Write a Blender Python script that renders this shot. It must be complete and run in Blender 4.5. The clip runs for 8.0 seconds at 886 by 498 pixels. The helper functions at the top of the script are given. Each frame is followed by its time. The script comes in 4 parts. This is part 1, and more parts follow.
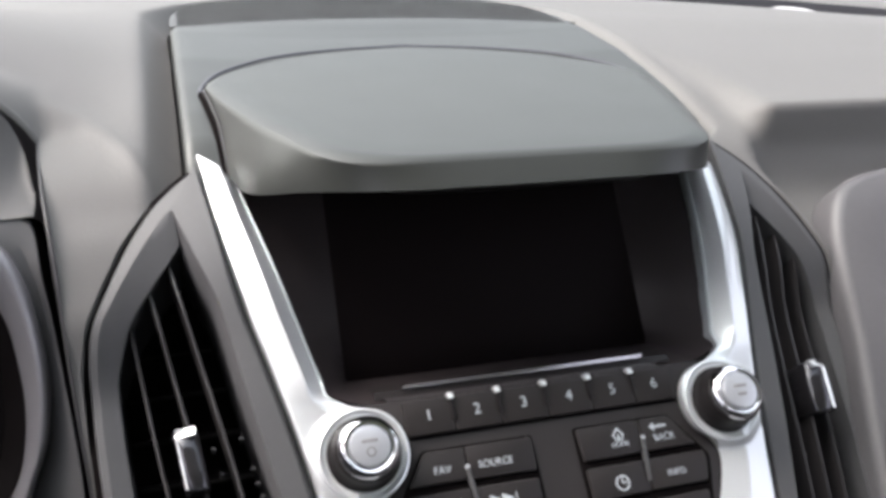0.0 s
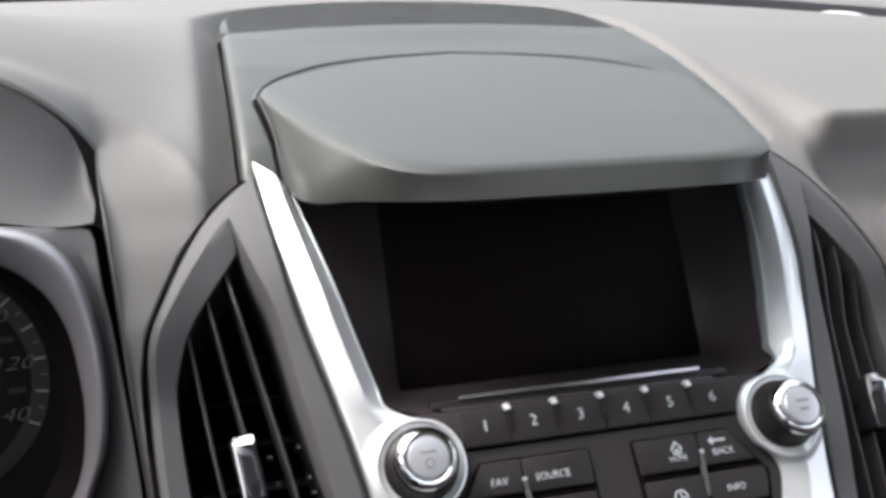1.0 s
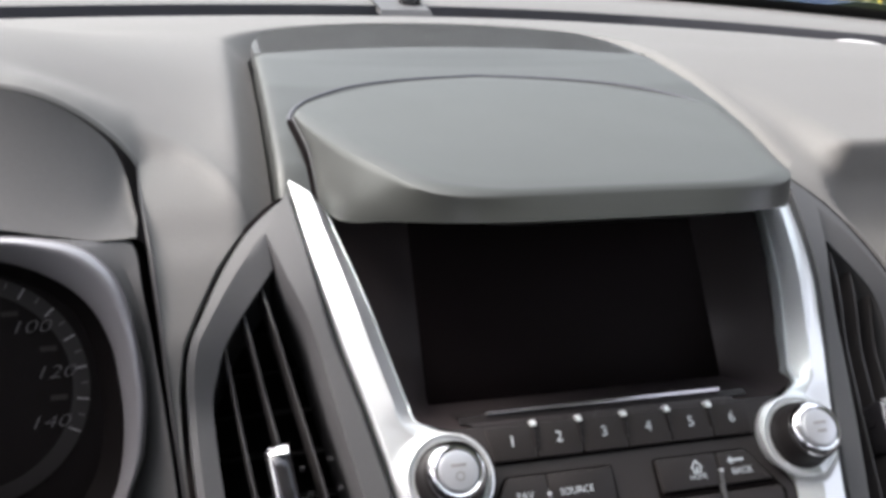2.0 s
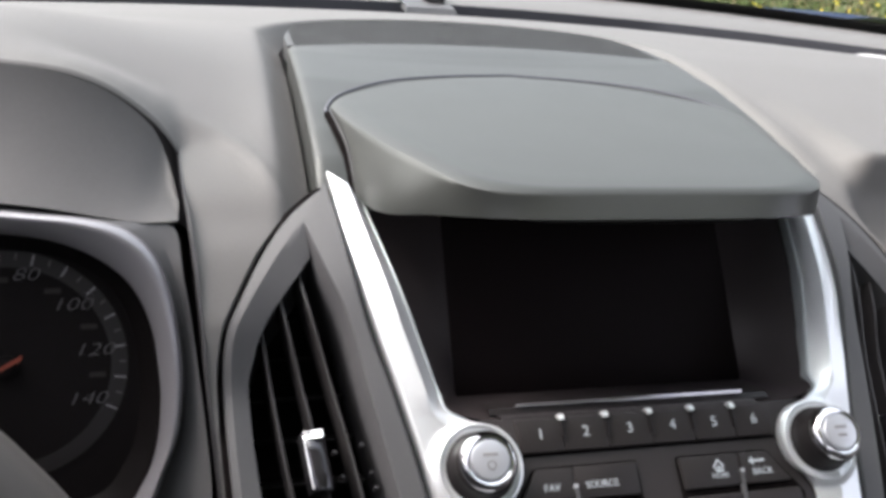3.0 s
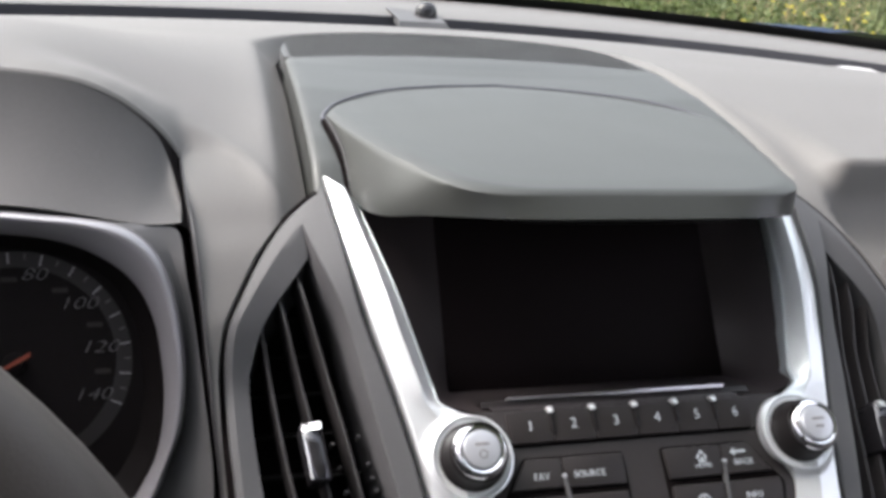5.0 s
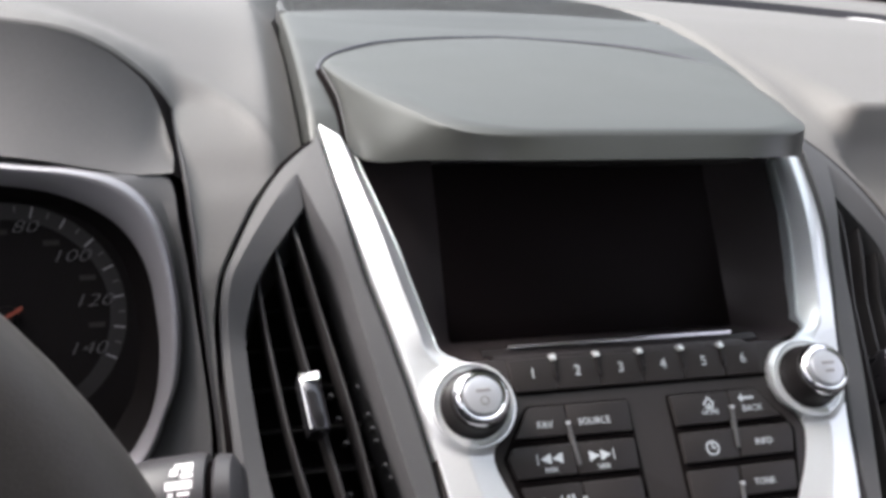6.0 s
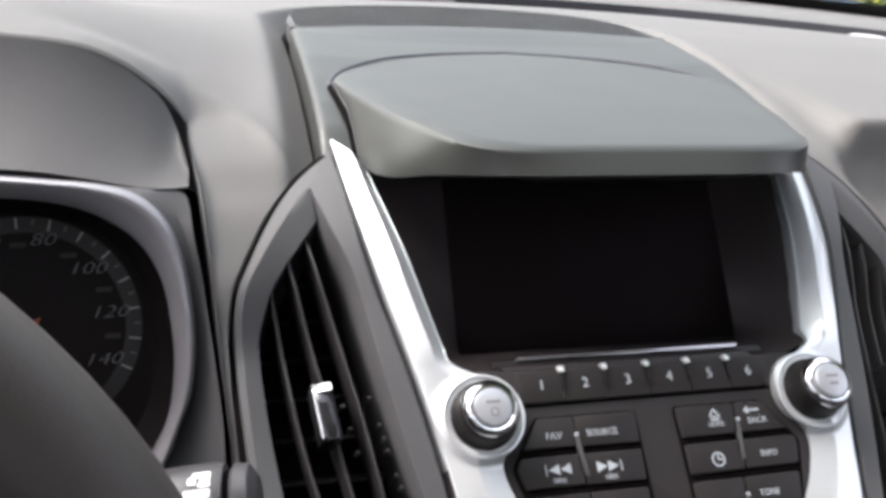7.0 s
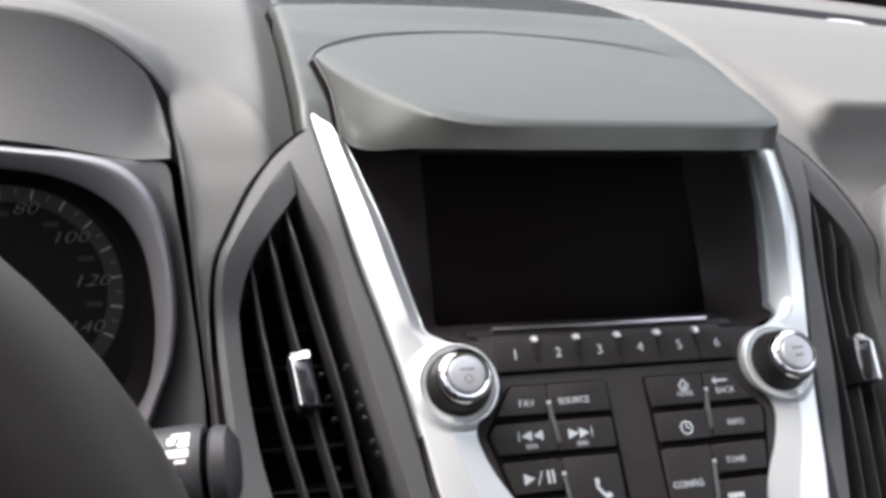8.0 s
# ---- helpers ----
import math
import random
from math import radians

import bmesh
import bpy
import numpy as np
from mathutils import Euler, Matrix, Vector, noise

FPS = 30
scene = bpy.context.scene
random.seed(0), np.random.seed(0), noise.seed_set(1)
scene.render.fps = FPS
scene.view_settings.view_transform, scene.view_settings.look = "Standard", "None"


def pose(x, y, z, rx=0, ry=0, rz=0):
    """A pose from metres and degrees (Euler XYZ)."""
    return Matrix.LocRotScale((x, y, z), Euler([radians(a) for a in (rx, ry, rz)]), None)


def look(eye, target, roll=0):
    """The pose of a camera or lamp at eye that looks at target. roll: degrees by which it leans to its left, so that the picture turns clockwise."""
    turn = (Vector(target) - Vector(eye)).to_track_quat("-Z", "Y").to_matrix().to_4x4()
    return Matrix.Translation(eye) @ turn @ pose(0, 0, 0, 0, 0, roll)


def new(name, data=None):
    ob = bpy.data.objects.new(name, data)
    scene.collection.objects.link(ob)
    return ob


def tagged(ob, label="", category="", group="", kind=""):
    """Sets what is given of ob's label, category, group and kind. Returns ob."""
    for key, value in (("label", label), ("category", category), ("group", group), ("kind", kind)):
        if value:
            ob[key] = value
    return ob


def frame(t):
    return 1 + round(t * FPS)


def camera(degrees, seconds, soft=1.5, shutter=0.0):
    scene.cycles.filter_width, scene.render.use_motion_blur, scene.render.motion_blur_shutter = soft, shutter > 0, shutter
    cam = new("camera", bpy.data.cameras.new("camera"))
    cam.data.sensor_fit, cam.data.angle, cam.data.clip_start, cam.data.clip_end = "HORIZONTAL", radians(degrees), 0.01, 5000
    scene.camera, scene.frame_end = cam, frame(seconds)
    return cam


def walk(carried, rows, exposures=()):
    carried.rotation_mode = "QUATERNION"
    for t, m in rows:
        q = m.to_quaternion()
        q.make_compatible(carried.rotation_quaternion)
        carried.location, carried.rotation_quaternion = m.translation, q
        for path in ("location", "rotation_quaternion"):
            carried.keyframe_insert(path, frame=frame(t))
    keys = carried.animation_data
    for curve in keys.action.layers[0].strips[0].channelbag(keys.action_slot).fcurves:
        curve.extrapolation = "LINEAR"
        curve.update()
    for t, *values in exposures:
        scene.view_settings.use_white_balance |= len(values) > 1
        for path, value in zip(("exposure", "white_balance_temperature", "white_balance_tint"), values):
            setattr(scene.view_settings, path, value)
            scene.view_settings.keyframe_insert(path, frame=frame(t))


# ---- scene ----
# ---- camera ----
UP = 1.42  # height of the first eye's level over the ground
cam = camera(53.2, 8.0, soft=3.75)
PATH = [
    (0.0, -0.1602, 0.0064, -0.0079, 64.90, -2.77, -17.19),
    (0.5, -0.1675, 0.0117, -0.0037, 63.73, -2.79, -16.03),
    (1.0, -0.1710, 0.0135, -0.0064, 64.95, -2.28, -15.23),
    (1.5, -0.1734, 0.0113, -0.0058, 65.62, -2.50, -14.42),
    (1.7, -0.1777, 0.0097, -0.0033, 65.88, -2.50, -14.45),
    (2.8, -0.2058, -0.0046, 0.0071, 65.62, -5.70, -14.16),
    (3.0, -0.2069, 0.0009, 0.0012, 65.74, -5.19, -13.74),
    (3.5, -0.2032, 0.0000, 0.0000, 66.52, -4.65, -12.71),
    (4.0, -0.2093, -0.0111, 0.0056, 66.39, -4.71, -13.04),
    (4.2, -0.2157, -0.0125, 0.0087, 66.07, -4.96, -13.72),
    (5.3, -0.2101, -0.0195, -0.0042, 66.97, -5.23, -14.30),
    (5.5, -0.2087, -0.0192, -0.0083, 66.81, -4.92, -14.11),
    (6.0, -0.2047, -0.0167, -0.0169, 65.35, -4.20, -14.10),
    (6.5, -0.2097, -0.0214, -0.0141, 65.34, -4.26, -14.28),
    (7.0, -0.2110, -0.0220, -0.0129, 66.06, -4.31, -13.96),
    (7.5, -0.2097, -0.0285, -0.0128, 66.33, -4.41, -13.96),
    (8.0, -0.2089, -0.0343, -0.0153, 65.22, -5.07, -14.57),
]
walk(cam, [(t, pose(x, y, z + UP, rx, ry, rz)) for t, x, y, z, rx, ry, rz in PATH], [(0.0, 2.55, 6660, 18.5), (4.0, 2.56, 6660, 18.7), (8.0, 2.65, 6660, 19)])

# ---- world and light ----
SUN_UP, SUN_TURN = 48.0, -60.0
world = bpy.data.worlds.new("sky")
scene.world = world
world.use_nodes = True
wn = world.node_tree.nodes
sky = wn.new("ShaderNodeTexSky")
sky.sky_type, sky.sun_disc = "NISHITA", False
sky.sun_elevation, sky.sun_rotation = radians(SUN_UP), radians(SUN_TURN)
sky.air_density, sky.dust_density = 1.0, 4.0
# an overcast sky: the zenith three times as bright as the horizon
way = wn.new("ShaderNodeTexCoord")
split = wn.new("ShaderNodeSeparateXYZ")
lift = wn.new("ShaderNodeMapRange")
lift.inputs["From Min"].default_value, lift.inputs["From Max"].default_value = 0.0, 1.0
lift.inputs["To Min"].default_value, lift.inputs["To Max"].default_value = 0.06, 0.18
world.node_tree.links.new(way.outputs["Generated"], split.inputs[0])
world.node_tree.links.new(split.outputs["Z"], lift.inputs["Value"])
world.node_tree.links.new(lift.outputs["Result"], wn["Background"].inputs["Strength"])
grey = wn.new("ShaderNodeHueSaturation")
grey.inputs["Saturation"].default_value = 0.35
world.node_tree.links.new(sky.outputs[0], grey.inputs["Color"])
world.node_tree.links.new(grey.outputs[0], wn["Background"].inputs["Color"])
sun_data = bpy.data.lights.new("sun", "SUN")
sun_data.energy, sun_data.angle, sun_data.color = 0.03, radians(60), (0.96, 1.0, 0.99)
sun = new("sun", sun_data)
sun_way = Vector((math.sin(radians(SUN_TURN)) * math.cos(radians(SUN_UP)), math.cos(radians(SUN_TURN)) * math.cos(radians(SUN_UP)), math.sin(radians(SUN_UP))))
sun.matrix_world = look(sun_way * 30, (0, 0, 0))


# ---- materials ----
def material(name, colour, rough=0.5, metal=0.0, grain=0.0, grain_size=0.0008, vary=0.08, vary_size=0.05, coat=0.0, specular=0.5, smudge=0.06):
    m = bpy.data.materials.new(name)
    m.use_nodes = True
    nt = m.node_tree
    n, link = nt.nodes, nt.links.new
    b = n["Principled BSDF"]
    b.inputs["Metallic"].default_value = metal
    b.inputs["Specular IOR Level"].default_value = specular
    b.inputs["Coat Weight"].default_value = coat
    where = n.new("ShaderNodeTexCoord")
    big = n.new("ShaderNodeTexNoise")
    big.inputs["Scale"].default_value, big.inputs["Detail"].default_value = 1 / vary_size, 4
    link(where.outputs["Object"], big.inputs["Vector"])
    fine = n.new("ShaderNodeTexNoise")
    fine.inputs["Scale"].default_value, fine.inputs["Detail"].default_value = 1 / max(grain_size * 2.5, 1e-4), 2
    link(where.outputs["Object"], fine.inputs["Vector"])
    both = n.new("ShaderNodeMix")
    both.data_type = "FLOAT"
    both.inputs["Factor"].default_value = 0.35
    link(big.outputs["Fac"], both.inputs["A"])
    link(fine.outputs["Fac"], both.inputs["B"])
    ramp = n.new("ShaderNodeMapRange")
    ramp.inputs["From Min"].default_value, ramp.inputs["From Max"].default_value = 0.3, 0.7
    ramp.inputs["To Min"].default_value, ramp.inputs["To Max"].default_value = 1 - vary, 1 + vary
    link(both.outputs["Result"], ramp.inputs["Value"])
    tint = n.new("ShaderNodeVectorMath")
    tint.operation = "SCALE"
    tint.inputs[0].default_value = colour
    link(ramp.outputs["Result"], tint.inputs["Scale"])
    link(tint.outputs["Vector"], b.inputs["Base Color"])
    gloss = n.new("ShaderNodeMapRange")
    gloss.inputs["From Min"].default_value, gloss.inputs["From Max"].default_value = 0.3, 0.7
    gloss.inputs["To Min"].default_value, gloss.inputs["To Max"].default_value = max(rough - smudge, 0.02), rough + smudge
    link(big.outputs["Fac"], gloss.inputs["Value"])
    link(gloss.outputs["Result"], b.inputs["Roughness"])
    if grain:
        cells = n.new("ShaderNodeTexVoronoi")
        cells.inputs["Scale"].default_value = 1 / grain_size
        link(where.outputs["Object"], cells.inputs["Vector"])
        bump = n.new("ShaderNodeBump")
        bump.inputs["Strength"].default_value, bump.inputs["Distance"].default_value = grain, grain_size * 0.3
        link(cells.outputs["Distance"], bump.inputs["Height"])
        link(bump.outputs["Normal"], b.inputs["Normal"])
    return m


PAD = material("dash_plastic", (0.126, 0.126, 0.1195), 0.52, specular=0.3, grain=0.26, grain_size=0.0012, vary=0.04, smudge=0.015)
HOOD = material("hood_plastic", (0.0370, 0.0412, 0.0372), 0.36, specular=0.39, grain=0.08, grain_size=0.0007, vary=0.03, smudge=0.012)
FASCIA = material("fascia_plastic", (0.082, 0.082, 0.084), 0.52, grain=0.16, grain_size=0.0011)
BROWFACE = material("brow_face_plastic", (0.080, 0.080, 0.078), 0.52, specular=0.35, grain=0.12, grain_size=0.0009)
FRAME = material("vent_frame_plastic", (0.075, 0.077, 0.078), 0.5, specular=0.35, grain=0.12, grain_size=0.0006)
SILVER = material("silver_paint", (0.765, 0.805, 0.805), 0.36, metal=0.62, grain=0.1, grain_size=0.0003, vary=0.03)
LIP = material("trim_lip_grey", (0.50, 0.545, 0.55), 0.36, metal=0.4, vary=0.04)
RING = material("bezel_silver", (0.315, 0.312, 0.322), 0.36, metal=0.6, grain=0.1, grain_size=0.0003, vary=0.03)
CHROME = material("chrome", (0.86, 0.86, 0.87), 0.13, metal=1.0, vary=0.02, smudge=0.03)
SMOKED = material("smoked_chrome", (0.075, 0.075, 0.08), 0.18, metal=0.8, vary=0.02, smudge=0.04)
EDGE = material("polished_edge", (0.40, 0.40, 0.42), 0.2, metal=0.85, vary=0.03)
CAP = material("satin_cap", (0.50, 0.53, 0.555), 0.34, metal=0.55, vary=0.03)
BUTTON = material("button_plastic", (0.0250, 0.0228, 0.0222), 0.45, specular=0.22, grain=0.2, grain_size=0.0004)
PLATE = material("faceplate_plastic", (0.0265, 0.0242, 0.0236), 0.5, specular=0.22, grain=0.2, grain_size=0.0004)
BLACK = material("black_plastic", (0.012, 0.0108, 0.0108), 0.45, specular=0.3)
# shade inside gaps and openings, put in as a near-black colour
GAP_SHADE = material("gap_shade", (0.0055, 0.0046, 0.0046), 0.9, specular=0.02)
BLADE = material("vent_blade_plastic", (0.022, 0.0212, 0.0212), 0.38)
GLASSY = material("screen_glass", (0.0088, 0.0067, 0.0069), 0.5, vary=0.02, specular=0.03, smudge=0.04)
MESH = material("grille_plastic", (0.056, 0.060, 0.059), 0.5, grain=0.3, grain_size=0.001)
RECESS = material("recess_plastic", (0.030, 0.0258, 0.0262), 0.36, specular=0.4, grain=0.2, grain_size=0.0006)
DIAL = material("dial_face", (0.0058, 0.0048, 0.0048), 0.6, specular=0.08)
INK = material("white_print", (0.43, 0.48, 0.50), 0.6)
BRIGHT = material("bright_print", (0.8, 0.8, 0.8), 0.5)
DIALINK = material("dial_print", (0.072, 0.071, 0.073), 0.6)
DIMINK = material("dim_print", (0.07, 0.07, 0.072), 0.6)
TICKINK = material("tick_print", (0.20, 0.20, 0.21), 0.6)
CAPINK = material("cap_print", (0.22, 0.22, 0.22), 0.6)
FAINT = material("faint_print", (0.024, 0.022, 0.021), 0.6, specular=0.1)
NEEDLE = material("needle_orange", (0.16, 0.026, 0.010), 0.6)
LEATHER = material("wheel_leather", (0.044, 0.039, 0.0345), 0.5, grain=0.12, grain_size=0.0012)
STALK = material("stalk_plastic", (0.042, 0.042, 0.044), 0.42, grain=0.2, grain_size=0.0006)
SLOT = material("slot_plastic", (0.042, 0.043, 0.048), 0.5, specular=0.25)
HOLE_SHADE = material("hole_shade", (0.007, 0.007, 0.007), 0.7, specular=0.1)
GROOVE_SHADE = material("groove_shade", (0.060, 0.063, 0.074), 0.5)
LINER = material("headliner_cloth", (0.46, 0.465, 0.46), 0.9, grain=0.6, grain_size=0.002)
TRIMDARK = material("door_plastic", (0.06, 0.06, 0.06), 0.6, grain=0.4, grain_size=0.0012)
BLUE = material("blue_car_paint", (0.008, 0.020, 0.055), 0.5, coat=0.0, specular=0.06, vary=0.03)
FRIT = material("black_frit", (0.008, 0.008, 0.008), 0.35)
LED = material("sensor_dome", (0.015, 0.015, 0.016), 0.12)
EARTH = material("meadow_soil", (0.08, 0.105, 0.03), 0.95, vary=0.5, vary_size=1.2, grain=0.8, grain_size=0.05)
GRASS = material("grass_blades", (0.12, 0.14, 0.04), 0.7, vary=0.45, vary_size=0.5)
LEAF = material("shrub_leaves", (0.060, 0.082, 0.024), 0.75, specular=0.15, vary=0.5, vary_size=0.3)
DRY = material("dry_grass_blades", (0.22, 0.17, 0.085), 0.8, vary=0.4, vary_size=0.4)
PETAL = material("yellow_petals", (0.75, 0.62, 0.07), 0.6)


def glass_material():
    m = bpy.data.materials.new("windscreen_glass")
    m.use_nodes = True
    n, link = m.node_tree.nodes, m.node_tree.links.new
    n.remove(n["Principled BSDF"])
    clear, shine, mix = n.new("ShaderNodeBsdfTransparent"), n.new("ShaderNodeBsdfGlossy"), n.new("ShaderNodeMixShader")
    clear.inputs["Color"].default_value = (0.90, 0.94, 0.92, 1)
    shine.inputs["Roughness"].default_value = 0.02
    mix.inputs[0].default_value = 0.05
    link(clear.outputs[0], mix.inputs[1])
    link(shine.outputs[0], mix.inputs[2])
    link(mix.outputs[0], n["Material Output"].inputs["Surface"])
    return m


GLASS = glass_material()


# ---- building tools ----
class Shape:
    """Vertices and faces of one mesh, in metres from the level of the first eye."""

    def __init__(self):
        self.v, self.f = [], []

    def add(self, points):
        k = len(self.v)
        self.v += [tuple(p) for p in points]
        return list(range(k, k + len(points)))

    def rows(self, loops, closed=False, cap=(False, False), flip=False):
        ids = [self.add(l) for l in loops]
        for a, b in zip(ids, ids[1:]):
            n = len(a)
            for i in range(n if closed else n - 1):
                j = (i + 1) % n
                q = (a[i], a[j], b[j], b[i])
                self.f.append(q[::-1] if flip else q)
        for which, l in ((0, ids[0]), (1, ids[-1])):
            if cap[which]:
                self.f.append(tuple(l[::-1] if (which == 0) != flip else l))
        return self


ORIGIN = {}


def thing(name, at, label, category, group="", kind=""):
    ob = new(name)
    ob.location = (at[0], at[1], at[2] + UP)
    ob.empty_display_size = 0.05
    ORIGIN[ob.name] = Vector(at)
    return tagged(ob, label, category, group, kind)


def part(name, shape, mat, parent=None, label="", sharp=35):
    at = ORIGIN[parent.name] if parent else Vector((0, 0, 0))
    me = bpy.data.meshes.new(name)
    me.from_pydata([(x - at.x, y - at.y, z - at.z) for x, y, z in shape.v], [], shape.f)
    bm = bmesh.new()
    bm.from_mesh(me)
    bmesh.ops.remove_doubles(bm, verts=bm.verts, dist=1e-6)
    bmesh.ops.recalc_face_normals(bm, faces=bm.faces)
    bm.to_mesh(me)
    bm.free()
    me.polygons.foreach_set("use_smooth", [True] * len(me.polygons))
    me.set_sharp_from_angle(angle=radians(sharp))
    me.materials.append(mat)
    ob = new(name, me)
    if parent:
        ob.parent = parent
    else:
        ob.location = (0, 0, UP)
    ORIGIN[ob.name] = at
    return tagged(ob, label)


def spline(points, n, closed=False):
    """n points along a smooth curve through the given ones (centripetal chord lengths)."""
    p = np.array(points, float)
    if closed:
        p = np.vstack([p, p[:1]])
    d = np.concatenate([[0], np.cumsum(np.maximum(np.linalg.norm(np.diff(p, axis=0), axis=1), 1e-9) ** 0.5)])
    if closed:
        m = np.vstack([[(p[1] - p[-2]) / (d[1] + d[-1] - d[-2])], (p[2:] - p[:-2]) / (d[2:] - d[:-2])[:, None], [(p[1] - p[-2]) / (d[1] + d[-1] - d[-2])]])
    else:
        m = np.vstack([[(p[1] - p[0]) / (d[1] - d[0])], (p[2:] - p[:-2]) / (d[2:] - d[:-2])[:, None], [(p[-1] - p[-2]) / (d[-1] - d[-2])]])
    out = []
    for s in np.linspace(0, d[-1], n, endpoint=not closed):
        i = min(np.searchsorted(d, s, side="right") - 1, len(p) - 2)
        h = d[i + 1] - d[i]
        t = (s - d[i]) / h
        out.append((2 * t**3 - 3 * t**2 + 1) * p[i] + (t**3 - 2 * t**2 + t) * h * m[i] + (3 * t**2 - 2 * t**3) * p[i + 1] + (t**3 - t**2) * h * m[i + 1])
    return np.array(out)


def even(points, n, closed=False):
    """n points at even steps along a polyline."""
    p = np.array(points, float)
    if closed:
        p = np.vstack([p, p[:1]])
    d = np.concatenate([[0], np.cumsum(np.linalg.norm(np.diff(p, axis=0), axis=1))])
    s = np.linspace(0, d[-1], n, endpoint=not closed)
    return np.stack([np.interp(s, d, p[:, k]) for k in range(p.shape[1])], 1)


def rounded(poly, r, n=5):
    """A closed polygon with its corners rounded."""
    p = [np.array(q, float) for q in poly]
    out = []
    for i in range(len(p)):
        a, b, c = p[i - 1], p[i], p[(i + 1) % len(p)]
        u, w = a - b, c - b
        k = min(r, 0.45 * np.linalg.norm(u), 0.45 * np.linalg.norm(w))
        s, e = b + u / np.linalg.norm(u) * k, b + w / np.linalg.norm(w) * k
        for t in np.linspace(0, 1, n):
            out.append((1 - t) ** 2 * s + 2 * t * (1 - t) * b + t**2 * e)
    return np.array(out)


def inset(poly, d):
    """A closed plane polygon drawn in by d."""
    p = np.array(poly, float)
    a, b = p - np.roll(p, 1, 0), np.roll(p, -1, 0) - p
    t = a / (np.linalg.norm(a, axis=1)[:, None] + 1e-12) + b / (np.linalg.norm(b, axis=1)[:, None] + 1e-12)
    t /= np.linalg.norm(t, axis=1)[:, None] + 1e-12
    area = 0.5 * np.sum(p[:, 0] * np.roll(p[:, 1], -1) - p[:, 1] * np.roll(p[:, 0], -1))
    side = np.stack([-t[:, 1], t[:, 0]], 1) * (1 if area > 0 else -1)
    return p + side * d


# the sloping plane of the centre stack: u to the right, v up the slope, n out of it (millimetres)
LEAN_BACK = radians(41)
STACK = Vector((0, 0.3227, -0.2471))
AV, AN = Vector((0, math.cos(LEAN_BACK), math.sin(LEAN_BACK))), Vector((0, -math.sin(LEAN_BACK), math.cos(LEAN_BACK)))


def on_stack(u, v, n=0.0):
    return STACK + Vector((u / 1000, 0, 0)) + AV * (v / 1000) + AN * (n / 1000)


def stack_loop(poly, n):
    return [on_stack(u, v, n(u, v) if callable(n) else n) for u, v in poly]


def slab(poly, low, high, bevel=0.6, shape=None):
    """A plate on the stack's plane with a rounded upper edge; low and high in millimetres or functions of u, v."""
    hi = high if callable(high) else (lambda u, v: high)
    steps = [(0, bevel), (bevel * 0.3, bevel * 0.3), (bevel, 0)]
    loops = [stack_loop(poly, low)] + [stack_loop(inset(poly, d), lambda u, v, k=k: hi(u, v) - k) for d, k in steps]
    return (shape or Shape()).rows(loops, True, (True, True))


def tube(points, radius, sides=8, shape=None, cap=True):
    """A round bar along a line; radius may be a list."""
    p = [Vector(q) for q in points]
    loops = []
    for i, q in enumerate(p):
        t = (p[min(i + 1, len(p) - 1)] - p[max(i - 1, 0)]).normalized()
        a = t.orthogonal().normalized() if i == 0 else (a - t * a.dot(t)).normalized()
        b = t.cross(a)
        r = radius[i] if isinstance(radius, (list, tuple)) else radius
        loops.append([q + (a * math.cos(k) + b * math.sin(k)) * r for k in np.linspace(0, 2 * math.pi, sides, endpoint=False)])
    return (shape or Shape()).rows(loops, True, (cap, cap))


def turned(centre, axis, profile, sides=40, shape=None):
    """A turned body: profile of (radius, height) along the axis, metres."""
    axis = Vector(axis).normalized()
    a = axis.orthogonal().normalized()
    b = axis.cross(a)
    loops = [[Vector(centre) + axis * h + (a * math.cos(k) + b * math.sin(k)) * r for k in np.linspace(0, 2 * math.pi, sides, endpoint=False)] for r, h in profile]
    return (shape or Shape()).rows(loops, True, (True, True))


def box(lo, hi, shape=None):
    (a, b, c), (d, e, g) = lo, hi
    return (shape or Shape()).rows([[(a, b, c), (d, b, c), (d, e, c), (a, e, c)], [(a, b, g), (d, b, g), (d, e, g), (a, e, g)]], True, (True, True))


def lettering(words, size, place, right, up, out, shape=None, slant=0.0, wide=1.0, thin=0.0):
    """Flat letters of the built-in font, centred at place, raised 0.15 mm."""
    curve = bpy.data.curves.new("letters", "FONT")
    curve.offset, curve.body, curve.align_x, curve.align_y, curve.size, curve.shear, curve.extrude, curve.resolution_u = thin, words, "CENTER", "CENTER", size, slant, 0.00012, 3
    holder = new("letters", curve)
    bpy.context.view_layer.update()
    me = bpy.data.meshes.new_from_object(holder.evaluated_get(bpy.context.evaluated_depsgraph_get()))
    bpy.data.objects.remove(holder)
    bpy.data.curves.remove(curve)
    s = shape or Shape()
    base = len(s.v)
    right, up, out = Vector(right), Vector(up), Vector(out)
    s.v += [tuple(Vector(place) + right * v.co.x * wide + up * v.co.y + out * v.co.z) for v in me.vertices]
    s.f += [tuple(base + k for k in q.vertices) for q in me.polygons]
    bpy.data.meshes.remove(me)
    return s


def smooth01(t):
    t = min(max(t, 0.0), 1.0)
    return t * t * (3 - 2 * t)


# ---- the dashboard ----
def seam_u(v):
    """Half width of the centre stack with its vents, where its seam lies, at v up the slope."""
    return float(np.interp(v, [-260, -120, -56, -20, 17, 47, 66, 80, 104, 123, 129, 134.5, 138.5], [182, 191, 197, 199.5, 202.5, 203.5, 200.5, 194.5, 183, 170.5, 165, 158, 150.5]))


def slope_v(y, z):
    return ((y - STACK.y) * AV.y + (z - STACK.z) * AV.z) * 1000


